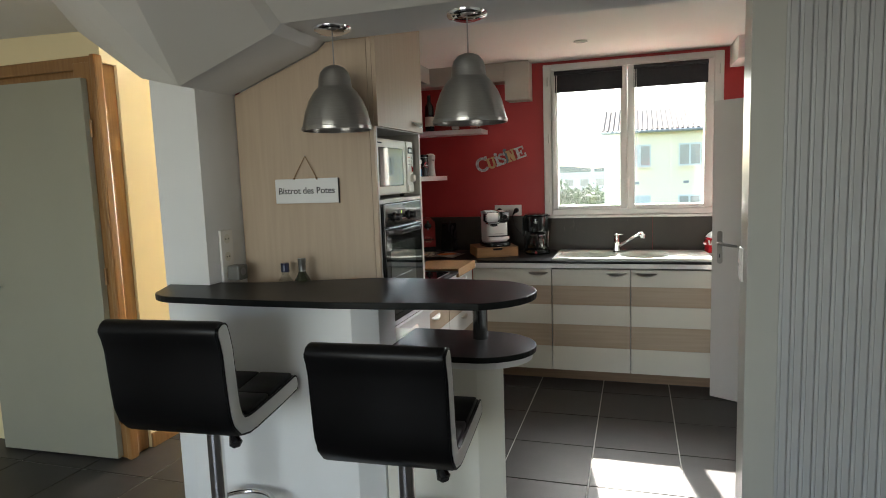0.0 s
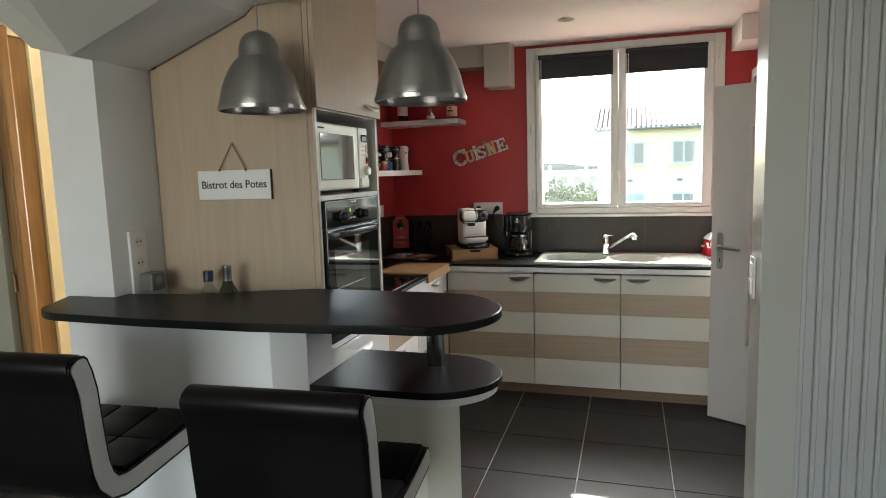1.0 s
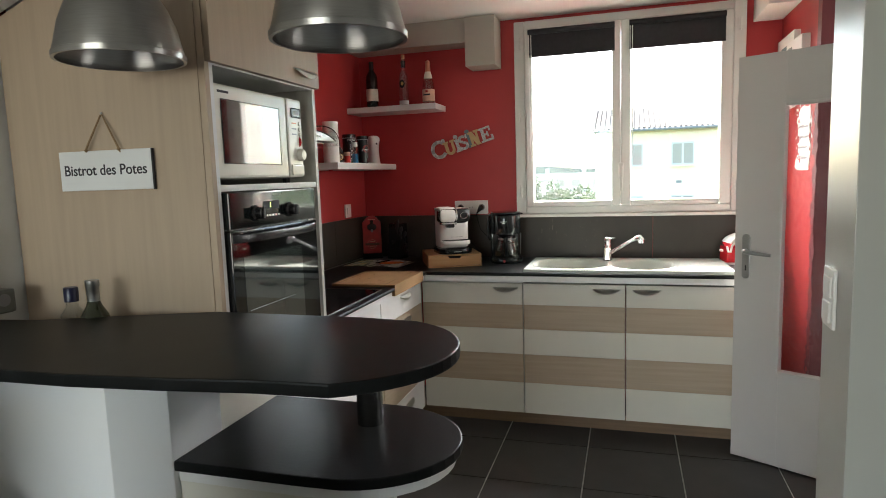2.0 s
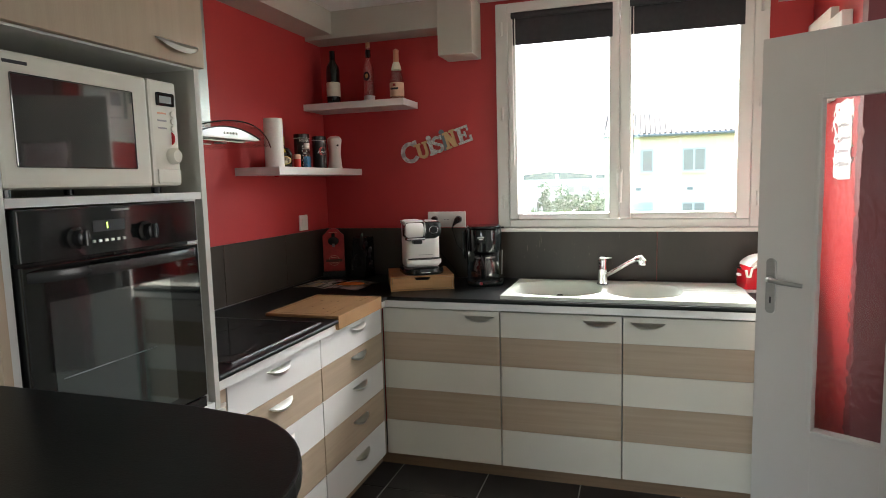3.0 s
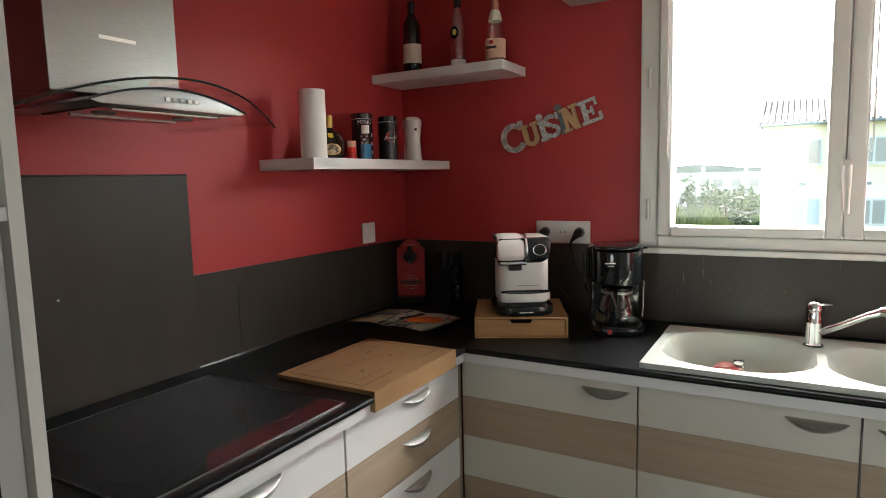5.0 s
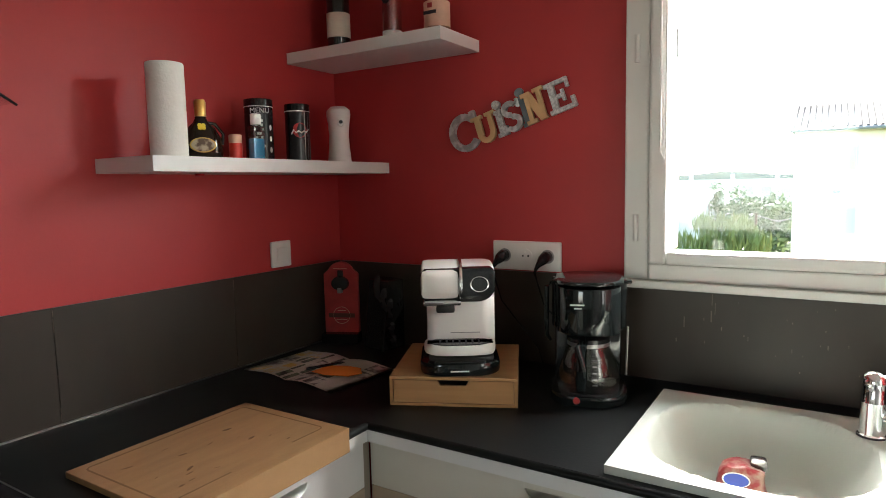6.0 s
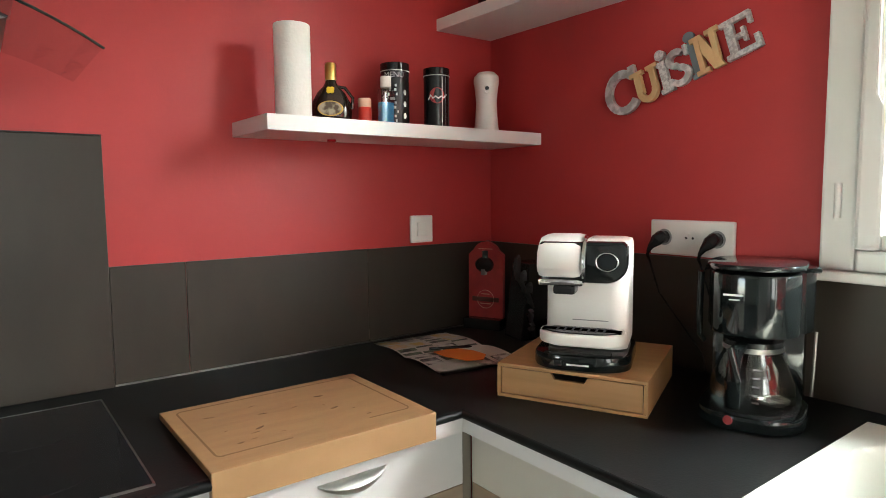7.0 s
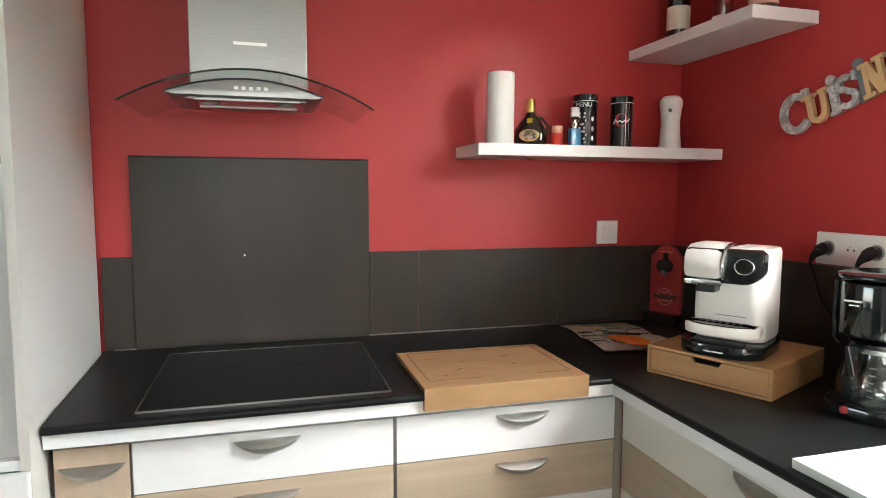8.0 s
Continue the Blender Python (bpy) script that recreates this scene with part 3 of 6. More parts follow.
def door_unit(x0, x1, hx, top=0.852):
    u = thing("base_cabinet", ((x0 + x1) / 2, 5.0, 0), label="base cabinet with a cream door banded in pale ash", category="cabinet", group="base cabinets under the window")
    part("carcass", box(x0 + 0.001, x1 - 0.001, FY + 0.02, 5.27, 0.087, top), BRIGHT, u, world_space=True)
    d = part("door", box(x0 + 0.002, x1 - 0.002, FY + 0.004, FY + 0.019, ZB[5], ZB[0]), CREAM, u, world_space=True)
    for k in range(5):
        part("panel", box(x0 + 0.002, x1 - 0.002, FY, FY + 0.004, ZB[k + 1] + 0.0006, ZB[k] - 0.0006), VENEER_H if k % 2 else CREAM, d, "pale ash band" if k % 2 else "cream band", world_space=True)
    bow_handle(d, pose(hx - (x0 + x1) / 2, FY - 5.0, 0.808), 0.145)
    return u


door_unit(-1.138, -0.548, -0.645)
door_unit(-0.546, 0.003, -0.095, 0.78)
door_unit(0.005, 0.560, 0.11, 0.78)
end = thing("end_panel", (0.57, 5.0, 0), label="cream end panel of the base cabinets", category="panel")
part("board", box(0.562, 0.580, FY + 0.002, 5.27, 0, 0.852), CREAM, end, world_space=True)


def drawer_unit(y0, y1, hy, hw):
    u = thing("drawer_cabinet", (-1.4, (y0 + y1) / 2, 0), label="cabinet of five drawers in cream and pale ash", category="cabinet", group="drawer cabinets beside the hob")
    part("carcass", box(-1.71, FX - 0.02, y0 + 0.001, y1 - 0.001, 0.087, 0.852), BRIGHT, u, world_space=True)
    for k in range(5):
        d = part("drawer", box(FX - 0.019, FX, y0 + 0.002, y1 - 0.002, ZB[k + 1] + 0.001, ZB[k] - 0.001, 0.0012), VENEER_H if k % 2 else BRIGHT, u, "pale ash drawer" if k % 2 else "white drawer", world_space=True)
        bow_handle(d, pose(FX + 1.4, hy - (y0 + y1) / 2, (ZB[k] + ZB[k + 1]) / 2 + 0.036, 0, 0, 90), hw)


drawer_unit(3.492, 4.080, 3.78, 0.15)
drawer_unit(4.084, 4.694, 4.42, 0.15)
nar = thing("pull_out_cabinet", (-1.4, 3.41, 0), label="narrow pull-out cabinet with a pale ash front", category="cabinet")
part("carcass", box(-1.71, FX - 0.02, 3.339, 3.489, 0.087, 0.852), BRIGHT, nar, world_space=True)
nf = part("front", box(FX - 0.019, FX, 3.341, 3.488, 0.087, 0.835, 0.0012), VENEER, nar, world_space=True)
bow_handle(nf, pose(FX + 1.4, 0.005, 0.79, 0, 0, 90), 0.13)
cf = thing("corner_filler", (FX, 4.69, 0), label="taupe filler strip in the cabinet corner", category="panel")
part("strip", box(FX - 0.03, FX - 0.003, 4.6945, FY + 0.0025, 0.087, 0.852), TAUPE, cf, world_space=True)
pl = thing("plinth", (-0.3, 4.79, 0), label="brown wood plinth under the base cabinets", category="plinth")
part("board", box(-1.20, 0.561, 4.785, 4.80, 0, 0.086), PLINTH, pl, world_space=True)
part("board", box(-1.215, -1.20, 3.34, 4.80, 0, 0.086), PLINTH, pl, world_space=True)

L_OUT = [(XL + 0.001, 3.309), (EX, 3.336), (EX, EY), (0.585, EY), (0.585, YB - 0.001), (XL + 0.001, YB - 0.001)]
L_IN = [(XL + 0.001, 3.309), (EX - 0.006, 3.336), (EX - 0.006, EY + 0.006), (0.58, EY + 0.006), (0.58, YB - 0.001), (XL + 0.001, YB - 0.001)]
top = thing("worktop", (-1.1, 4.66, 0.853), label="black laminate corner worktop with a white edge strip", category="worktop")
HX0, HX1, HY0, HY1 = -0.515, 0.510, 4.692, 5.152     # cut-out for the sink


def cut_top(outline, z0, z1, bevel=0.0):
    """An L-shaped top with the sink's cut-out: the leg beside the hob, then three strips round the hole."""
    front, right = outline[2][1], outline[3][0]
    own = prism([outline[0], outline[1], outline[2], (HX0, front), (HX0, YB - 0.001), outline[5]], "z", z0, z1)
    box(HX0, HX1, front, HY0, z0, z1, bm=own)
    box(HX0, HX1, HY1, YB - 0.001, z0, z1, bm=own)
    box(HX1, right, front, YB - 0.001, z0, z1, bm=own)
    bmesh.ops.remove_doubles(own, verts=own.verts, dist=0.0002)
    return own


part("slab", cut_top(L_OUT, 0.886, 0.905), BLACKTOP, top, world_space=True)
part("front_nosing", tube([(EX + 0.0005, 3.337, 0.8955), (EX + 0.0005, EY + 0.0, 0.8955)], 0.0093, 10), BLACKTOP, top, smooth=True, world_space=True)
part("front_nosing", tube([(EX, EY + 0.0005, 0.8955), (0.585, EY + 0.0005, 0.8955)], 0.0093, 10), BLACKTOP, top, smooth=True, world_space=True)
part("edge_strip", cut_top(L_IN, 0.8535, 0.8855), BRIGHT, top, "white edge strip", world_space=True)
part("sealing_bead", box(XL + 0.009, XL + 0.014, 3.34, YB - 0.012, 0.9055, 0.909), ALU, top, "pale joint seal", world_space=True)

ups = thing("upstand", (XL, 4.5, 0.905), label="dark brown upstand panels along the kitchen walls", category="upstand")
for y0, y1 in ((3.312, 3.398), (4.114, 4.282), (4.284, 4.80), (4.802, YB - 0.010)):
    part("panel", box(XL + 0.001, XL + 0.009, y0, y1, 0.9055, 1.188, 0.001), STRIP, ups, world_space=True)
part("panel", prism([(-1.208, 0.9055), (0.16, 0.9055), (0.16, 1.166), (-0.680, 1.166), (-0.680, 1.186), (-1.208, 1.186)], "y", YB - 0.0095, YB - 0.001), STRIP, ups, world_space=True)
for x0, x1 in ((XL + 0.010, -1.21), (0.162, 0.835)):
    part("panel", box(x0, x1, YB - 0.0095, YB - 0.001, 0.9055, 1.166 if x0 > -0.6 else 1.186, 0.001), STRIP, ups, world_space=True)
SCRATCH = mat("pale_scratch", (0.12, 0.09, 0.07), 0.6)
random.seed(21)
for k in range(26):
    sx, sz, sl = random.uniform(-0.55, -0.02), random.uniform(0.96, 1.14), random.choice((0.003, 0.004, 0.007, 0.010, 0.030))
    part("scratch", box(sx, sx + random.uniform(0.0008, 0.0026), YB - 0.0102, YB - 0.0096, sz, sz + sl), SCRATCH, ups, world_space=True)
for sy, sz, sl in ((4.2822, 0.910, 0.022), (4.2826, 0.936, 0.012), (4.2820, 1.128, 0.034), (4.2825, 1.168, 0.014), (4.2822, 1.02, 0.008), (4.8005, 0.915, 0.03), (4.8008, 1.15, 0.03)):
    part("scratch", box(XL + 0.0091, XL + 0.0097, sy, sy + 0.0014, sz, sz + sl), SCRATCH, ups, world_space=True)
spl = thing("hob_splashback", (XL, 3.75, 0.905), label="tall dark brown splashback panel behind the hob", category="splashback")
part("panel", box(XL + 0.001, XL + 0.017, 3.40, 4.112, 0.9055, 1.488, 0.002), STRIP, spl, world_space=True)
part("edge_trim", box(XL + 0.001, XL + 0.018, 3.40, 4.112, 1.4885, 1.4905), INK, spl, world_space=True)
part("screw_cap", disc(0.003, (XL + 0.017, 3.72, 1.187), "x", 0.001, 12), PLASTIC, spl, "tiny pale speck", world_space=True)

# tall cabinet with oven and microwave
tall = thing("tall_cabinet", (-1.4, 3.05, 0), label="tall pale ash cabinet housing an oven and a microwave", category="cabinet")
part("side_panel", prism([(-1.728, 0), (-1.062, 0), (-1.062, 2.137), (-1.25, 2.124), (-1.29, 2.091), (-1.728, 1.929)], "y", 2.742, 2.760), VENEER, tall, "pale ash side panel", world_space=True)
part("edge_trim", box(-1.060, -1.040, 2.742, 2.760, 0, 2.137), VENEER, tall, world_space=True)
part("side_board", prism([(-1.70, 3.286), (-1.040, 3.315), (-1.040, 3.334), (-1.70, 3.305)], "z", 0, 2.26), mat("grey_white_melamine", (0.55, 0.53, 0.48), 0.35, vary=0.03, scale=3), tall, "white side panel", world_space=True)
part("side_lining", box(-1.70, -1.042, 2.761, 2.777, 0, 2.13), BRIGHT, tall, "white lining board", world_space=True)
part("back_board", box(-1.712, -1.702, 2.762, 3.304, 0.1, 2.13), BRIGHT, tall, world_space=True)
for z0, z1 in ((1.418, 1.436), (1.752, 1.768), (0.840, 0.860)):
    part("shelf", prism([(-1.70, 2.778), (-1.042, 2.778), (-1.042, 3.314), (-1.70, 3.285)], "z", z0, z1), BRIGHT, tall, "white shelf board", world_space=True)
part("top_board", prism([(-1.70, 2.762), (-1.042, 2.762), (-1.042, 3.314), (-1.70, 3.285)], "z", 2.15, 2.168), BRIGHT, tall, world_space=True)
ud = part("upper_door", box(-1.0395, -1.021, 2.744, 3.335, 1.756, 2.29, 0.0015), VENEER, tall, "pale ash flap door", world_space=True)
bow_handle(ud, pose(-1.0205 + 1.4, 3.235 - 3.05, 1.80, 0, 0, 90), 0.15)
lowd = part("lower_door", box(-1.0395, -1.021, 2.762, 3.333, 0.09, 0.838, 0.0015), BRIGHT, tall, "white lower door", world_space=True)
bow_handle(lowd, pose(-1.0205 + 1.4, 0, 0.79, 0, 0, 90), 0.15)

# ---------------------------------------------------------------- bar
bar = thing("bar_counter", (-1.2, 2.4, 0), label="white bar with a black rounded top and a lower round shelf", category="bar counter")
part("body", prism([(-1.70, 2.258), (-0.958, 2.258), (-0.882, 2.337), (-0.882, 2.50), (-1.70, 2.50)], "z", 0, 1.068, bevel=0.002), WHITE, bar, world_space=True)
part("low_body", prism([(-0.880, 2.352), (-0.514, 2.352), (-0.426, 2.405), (-0.535, 2.690), (-0.880, 2.690)], "z", 0, 0.8295, bevel=0.002), CREAM, bar, world_space=True)
outline = arc(-0.62, 2.49, 0.305, -62, 62, 18, 0.265) + [(-0.62, 2.742), (-1.055, 2.746), (-1.30, 2.660), (-1.50, 2.580), (-1.72, 2.555), (-1.965, 2.538), (-1.970, 2.525)]
outline += arc(-1.70, 2.372, 0.185, 192, 262, 8, 0.152) + [(-1.37, 2.206), (-1.0, 2.211), (-0.80, 2.228), (-0.62, 2.250)]
part("top", prism(outline, "z", 1.0695, 1.095, bevel=0.004), BLACKTOP, bar, "black laminate bar top", world_space=True)
low = [(-0.881, 2.337), (-0.60, 2.337)] + arc(-0.55, 2.533, 0.225, -90, 90, 18, 0.196)[1:] + [(-0.881, 2.729)]
part("low_top", prism(low, "z", 0.856, 0.878, bevel=0.003), BLACKTOP, bar, "black laminate lower shelf", world_space=True)
low2 = [(-0.8805, 2.350), (-0.60, 2.350)] + arc(-0.55, 2.533, 0.210, -90, 90, 18, 0.183)[1:] + [(-0.8805, 2.716)]
part("low_edge", prism(low2, "z", 0.830, 0.8555), BRIGHT, bar, "white board under the shelf", world_space=True)
part("post", lathe([(0.030, 0.8785), (0.030, 1.069)], 28, (-0.560, 2.610, 0)), POSTSTEEL, bar, "brushed steel post", smooth=True, world_space=True)
part("skirting", box(-1.99, -1.70, 2.463, 2.4795, 0, 0.07, 0.003), OAK, bar, world_space=True)


def pendant(at):
    p = thing("pendant_lamp", (*at, 1.735), label="brushed aluminium dome pendant lamp over the bar", category="pendant lamp", group="pendant lamps over the bar")
    out = [(0.138, 0.0), (0.139, 0.008), (0.133, 0.03), (0.124, 0.07), (0.108, 0.11), (0.086, 0.145), (0.070, 0.160), (0.066, 0.166), (0.064, 0.195), (0.056, 0.222), (0.040, 0.240), (0.018, 0.249), (0.0, 0.25)]
    inner = [(r - 0.003 if r > 0.004 else 0, h - 0.002) for r, h in out][::-1]
    part("shade", lathe(out + inner[1:], 48, close=False), ALU, p, "brushed aluminium shade", smooth=True)
    part("rim", lathe([(0.134, -0.006), (0.141, -0.006), (0.142, 0.006), (0.138, 0.008), (0.134, 0.006)], 48, close=False), ALU, p, smooth=True)
    part("bulb", lathe([(0.0, 0.06), (0.022, 0.068), (0.030, 0.09), (0.022, 0.118), (0.014, 0.14), (0.014, 0.18)], 20), PLASTIC, p, smooth=True)
    part("cord", tube([(0, 0, 0.248), (0, 0, 0.385)], 0.0028, 8), GREYP, p)
    part("canopy", lathe([(0.0, 0.368), (0.040, 0.370), (0.070, 0.379), (0.078, 0.390), (0.078, 0.402)], 36), CHROME, p, "chrome ceiling rose", smooth=True)
    part("screw", lathe([(0.0, 0.374), (0.005, 0.376), (0.005, 0.384)], 10, (0.052, 0, -0.004)), CHROME, p)
    part("screw", lathe([(0.0, 0.374), (0.005, 0.376), (0.005, 0.384)], 10, (-0.052, 0, -0.004)), CHROME, p)
    return p


lamp1 = pendant((-1.115, 2.545))
copy_thing(lamp1, pose(-0.562, 2.548, 1.732))


def stool(at, rz, seat):
    """A gas-lift stool: padded one-piece shell, chrome pole, foot ring, base plate. seat: height of the shell's lowest edge."""
    s = thing("bar_stool", (*at, 0), rz, label="black and white leatherette bar stool on a chrome pole", category="bar stool", group="bar stools at the bar")
    w = 0.205
    mid = [(0.215, 0.044), (0.16, 0.038), (0.10, 0.032), (0.04, 0.027), (-0.02, 0.023), (-0.07, 0.019), (-0.11, 0.019), (-0.145, 0.027), (-0.167, 0.053), (-0.179, 0.09), (-0.184, 0.13), (-0.190, 0.20), (-0.196, 0.28), (-0.206, 0.325), (-0.216, 0.352)]
    pts = [Vector(p) for p in mid]
    ways = [(pts[min(i + 1, len(pts) - 1)] - pts[max(i - 1, 0)]).normalized() for i in range(len(pts))]
    nrm = [Vector((d.y, -d.x)) for d in ways]

    def outline(off0, off1, lo=0, hi=len(mid) - 1, round_ends=True, cap=0.9):
        """Closed outline of the padded curve between two offsets, with rounded ends."""
        out = [pts[i] + nrm[i] * off0 for i in range(lo, hi + 1)]
        half, c = (off1 - off0) / 2, (off1 + off0) / 2
        if round_ends:
            out += [pts[hi] + nrm[hi] * (c - half * math.cos(a)) + ways[hi] * half * cap * math.sin(a) for a in (0.6, 1.1, 1.57, 2.04, 2.54)]
        out += [pts[i] + nrm[i] * off1 for i in range(hi, lo - 1, -1)]
        if round_ends:
            out += [pts[lo] + nrm[lo] * (c + half * math.cos(a)) - ways[lo] * half * cap * math.sin(a) for a in (0.6, 1.1, 1.57, 2.04, 2.54)]
        return [(v.x, seat + v.y) for v in out]

    shell = part("shell", prism(outline(-0.040, 0.022), "x", -w, w, bevel=0.009), LEATHER, s, "black leatherette shell", smooth=True)
    for side in (-1, 1):
        x0, x1 = sorted((side * (w - 0.004), side * (w + 0.006)))
        part("side_band", prism(outline(-0.031, 0.019, cap=0.55), "x", x0, x1, bevel=0.0035), LEATHERW, s, "white side band", smooth=True)
        for off0, off1 in ((-0.0345, 0.0215),):
            part("piping", tube([(side * (w + 0.0015), y, z) for y, z in outline(off0, off1, cap=0.6)], 0.0036, 8, closed=True), LEATHER, s, "black piping", smooth=True)
    # quilted pads inside: three across, two along the seat and two up the back
    wide = (2 * w - 0.012) / 3
    for k in range(3):
        x0 = -w + 0.006 + k * wide
        for lo, hi in ((0, 3), (3, 6), (9, 11), (11, 14)):
            part("pad", prism(outline(0.010, 0.036, lo, hi, False), "x", x0 + 0.0015, x0 + wide - 0.0015, bevel=0.009), LEATHER, s, smooth=True)
    part("welt", tube([(-w + 0.004, -0.2375, seat + 0.296), (w - 0.004, -0.2375, seat + 0.296)], 0.0022, 8), LEATHER, shell, smooth=True)
    for x in (-0.07, 0.07):
        part("seam", tube([(x, -0.2385, seat + 0.299), (x, -0.246, seat + 0.328), (x, -0.250, seat + 0.345)], 0.0024, 6), LEATHER, shell, smooth=True)
    part("swivel_plate", box(-0.09, 0.09, -0.08, 0.10, seat - 0.022, seat + 0.004, 0.005), BLACKP, s)
    part("lever", tube([(0.04, -0.03, seat - 0.016), (0.125, -0.09, seat - 0.014), (0.140, -0.105, seat - 0.026), (0.158, -0.118, seat - 0.054), (0.163, -0.122, seat - 0.066)], [0.006, 0.007, 0.012, 0.022, 0.010], 12), BLACKP, s, "black paddle lever", smooth=True)
    part("gas_lift", lathe([(0.0225, 0.36), (0.0225, seat - 0.018)], 28), CHROME, s, smooth=True)
    part("pole", lathe([(0.0275, 0.02), (0.0275, seat - 0.045), (0.0235, seat - 0.040)], 28), CHROME, s, "chrome pole", smooth=True)
    ring = [(0.13 * math.cos(a), 0.10 + 0.13 * math.sin(a), 0.33) for a in [2 * math.pi * k / 40 for k in range(40)]]
    part("foot_ring", tube(ring, 0.010, 10, closed=True), CHROME, s, "chrome foot ring", smooth=True)
    part("base_plate", lathe([(0.205, 0.0), (0.205, 0.008), (0.15, 0.018), (0.05, 0.035), (0.034, 0.05)], 48), CHROME, s, "chrome base", smooth=True)
    return s


stool((-1.37, 1.985), 4, 0.745)
stool((-0.675, 2.03), 3, 0.69)
# ---------------------------------------------------------------- built-in appliances
oven = thing("oven", (-1.3, 3.03, 0.86), label="black built-in oven with a glass door", category="oven")
part("body", box(-1.60, -1.052, 2.790, 3.262, 0.866, 1.412), BLACKP, oven, world_space=True)
part("control_panel", box(-1.051, -1.026, 2.784, 3.268, 1.312, 1.414, 0.003), BLACKG, oven, world_space=True)
od = part("door", box(-1.051, -1.026, 2.784, 3.268, 0.90, 1.306, 0.003), OVEN_GLASS, oven, "black glass door", world_space=True)
part("window", box(-1.0258, -1.0252, 2.835, 3.160, 0.925, 1.232), OVEN_WINDOW, od, "grey see-through glass", world_space=True)
part("rack", tube([(-1.0250, 2.85, 1.075), (-1.0250, 3.10, 1.075)], 0.0010, 6), GREYP, od, world_space=True)
bar_line = [(-1.026 + 0.040 * (1 - u ** 4), 3.026 + 0.234 * u) for u in [-1 + k / 10 for k in range(21)]]
part("handle", prism(bar_line + [(x - 0.014 if abs(y - 3.026) < 0.21 else -1.0265, y) for x, y in bar_line[::-1][1:-1]], "z", 1.274, 1.297, bevel=0.003), BLACKP, od, "black full-width bar handle", smooth=True, world_space=True)
part("bottom_strip", box(-1.051, -1.030, 2.784, 3.268, 0.868, 0.896, 0.002), BLACKP, oven, world_space=True)
for ky in (2.905, 3.092):
    kb = lathe([(0.023, 0), (0.023, 0.006), (0.017, 0.010), (0.016, 0.026), (0.013, 0.028), (0, 0.028)], 24)
    kb.transform(pose(-1.026, ky, 1.352, 0, 90, 0))
    k = part("knob", kb, BLACKP, oven, smooth=True, world_space=True)
    part("grip", box(-1.000, -0.990, ky - 0.004, ky + 0.004, 1.336, 1.368, 0.002), BLACKP, k, world_space=True)
disp = part("display", box(-1.0262, -1.0248, 2.950, 3.035, 1.360, 1.384), INK, oven, "dim clock display", world_space=True)
part("digit", box(-1.0246, -1.0242, 2.985, 2.988, 1.366, 1.379), emissive("green_digit", (0.5, 0.8, 0.1), 0.6), disp, world_space=True)
for k in range(6):
    part("button", box(-1.0262, -1.0225, 2.946 + 0.016 * k, 2.953 + 0.016 * k, 1.338, 1.344, 0.001), SILVER, oven, world_space=True)
part("print", box(-1.0258, -1.0254, 3.0, 3.05, 1.402, 1.407), GREYP, oven, world_space=True)
fil = thing("oven_filler", (-1.06, 3.29, 0.86), label="white filler strip beside the oven", category="panel")
part("board", prism([(-1.40, 3.272), (-1.062, 3.272), (-1.062, 3.3135), (-1.40, 3.2985)], "z", 0.8605, 1.4175), BRIGHT, fil, world_space=True)

mw = thing("microwave", (-1.25, 3.03, 1.437), label="cream white microwave oven in the cabinet niche", category="microwave")
part("case", box(-1.43, -1.082, 2.800, 3.258, 1.452, 1.712, 0.010), OFFWHITE, mw, world_space=True)
md = part("door", box(-1.083, -1.058, 2.790, 3.166, 1.454, 1.712, 0.008), OFFWHITE, mw, world_space=True)
part("window", box(-1.0585, -1.0565, 2.822, 3.118, 1.494, 1.672, 0.003), MICROWAVE_GLASS, md, "dark glass window", world_space=True)
part("logo_bar", box(-1.0582, -1.0574, 2.812, 2.862, 1.688, 1.6945), INK, md, world_space=True)
pn = part("control_panel", box(-1.083, -1.056, 3.1665, 3.262, 1.454, 1.712, 0.008), OFFWHITE, mw, world_space=True)
part("display", box(-1.0565, -1.0535, 3.190, 3.250, 1.650, 1.682, 0.004), BLACKG, pn, world_space=True)
part("screen", box(-1.0534, -1.0530, 3.200, 3.240, 1.657, 1.674), GREYP, pn, world_space=True)
for k in range(3):
    part("button", lathe([(0.008, 0), (0.007, 0.004), (0, 0.005)], 16, (0, 0, 0)), OFFWHITE, pn, smooth=True).matrix_basis = pose(-1.056 + 1.25, 3.242 - 3.03, 1.632 - 0.018 * k - 1.437, 0, 90, 0)
    part("print", box(-1.0562, -1.0557, 3.192, 3.222, 1.630 - 0.018 * k, 1.634 - 0.018 * k), COPPER if k == 0 else GREYP, pn, world_space=True)
part("start_button", lathe([(0.016, 0), (0.014, 0.004), (0, 0.005)], 20, squash=0.55), REDP, pn, "red start button", smooth=True).matrix_basis = pose(-1.056 + 1.25, 3.236 - 3.03, 1.572 - 1.437, 0, 90, 90)
part("knob", lathe([(0.021, 0), (0.020, 0.012), (0.015, 0.018), (0, 0.018)], 24), OFFWHITE, pn, smooth=True).matrix_basis = pose(-1.056 + 1.25, 3.234 - 3.03, 1.528 - 1.437, 0, 90, 0)
part("opener", box(-1.0565, -1.0535, 3.180, 3.258, 1.460, 1.496, 0.004), OFFWHITE, pn, world_space=True)
for fx in (-1.40, -1.11):
    for fy in (2.83, 3.23):
        part("foot", lathe([(0.012, 1.4365), (0.012, 1.453)], 12, (fx, fy, 0)), BLACKP, mw, world_space=True)

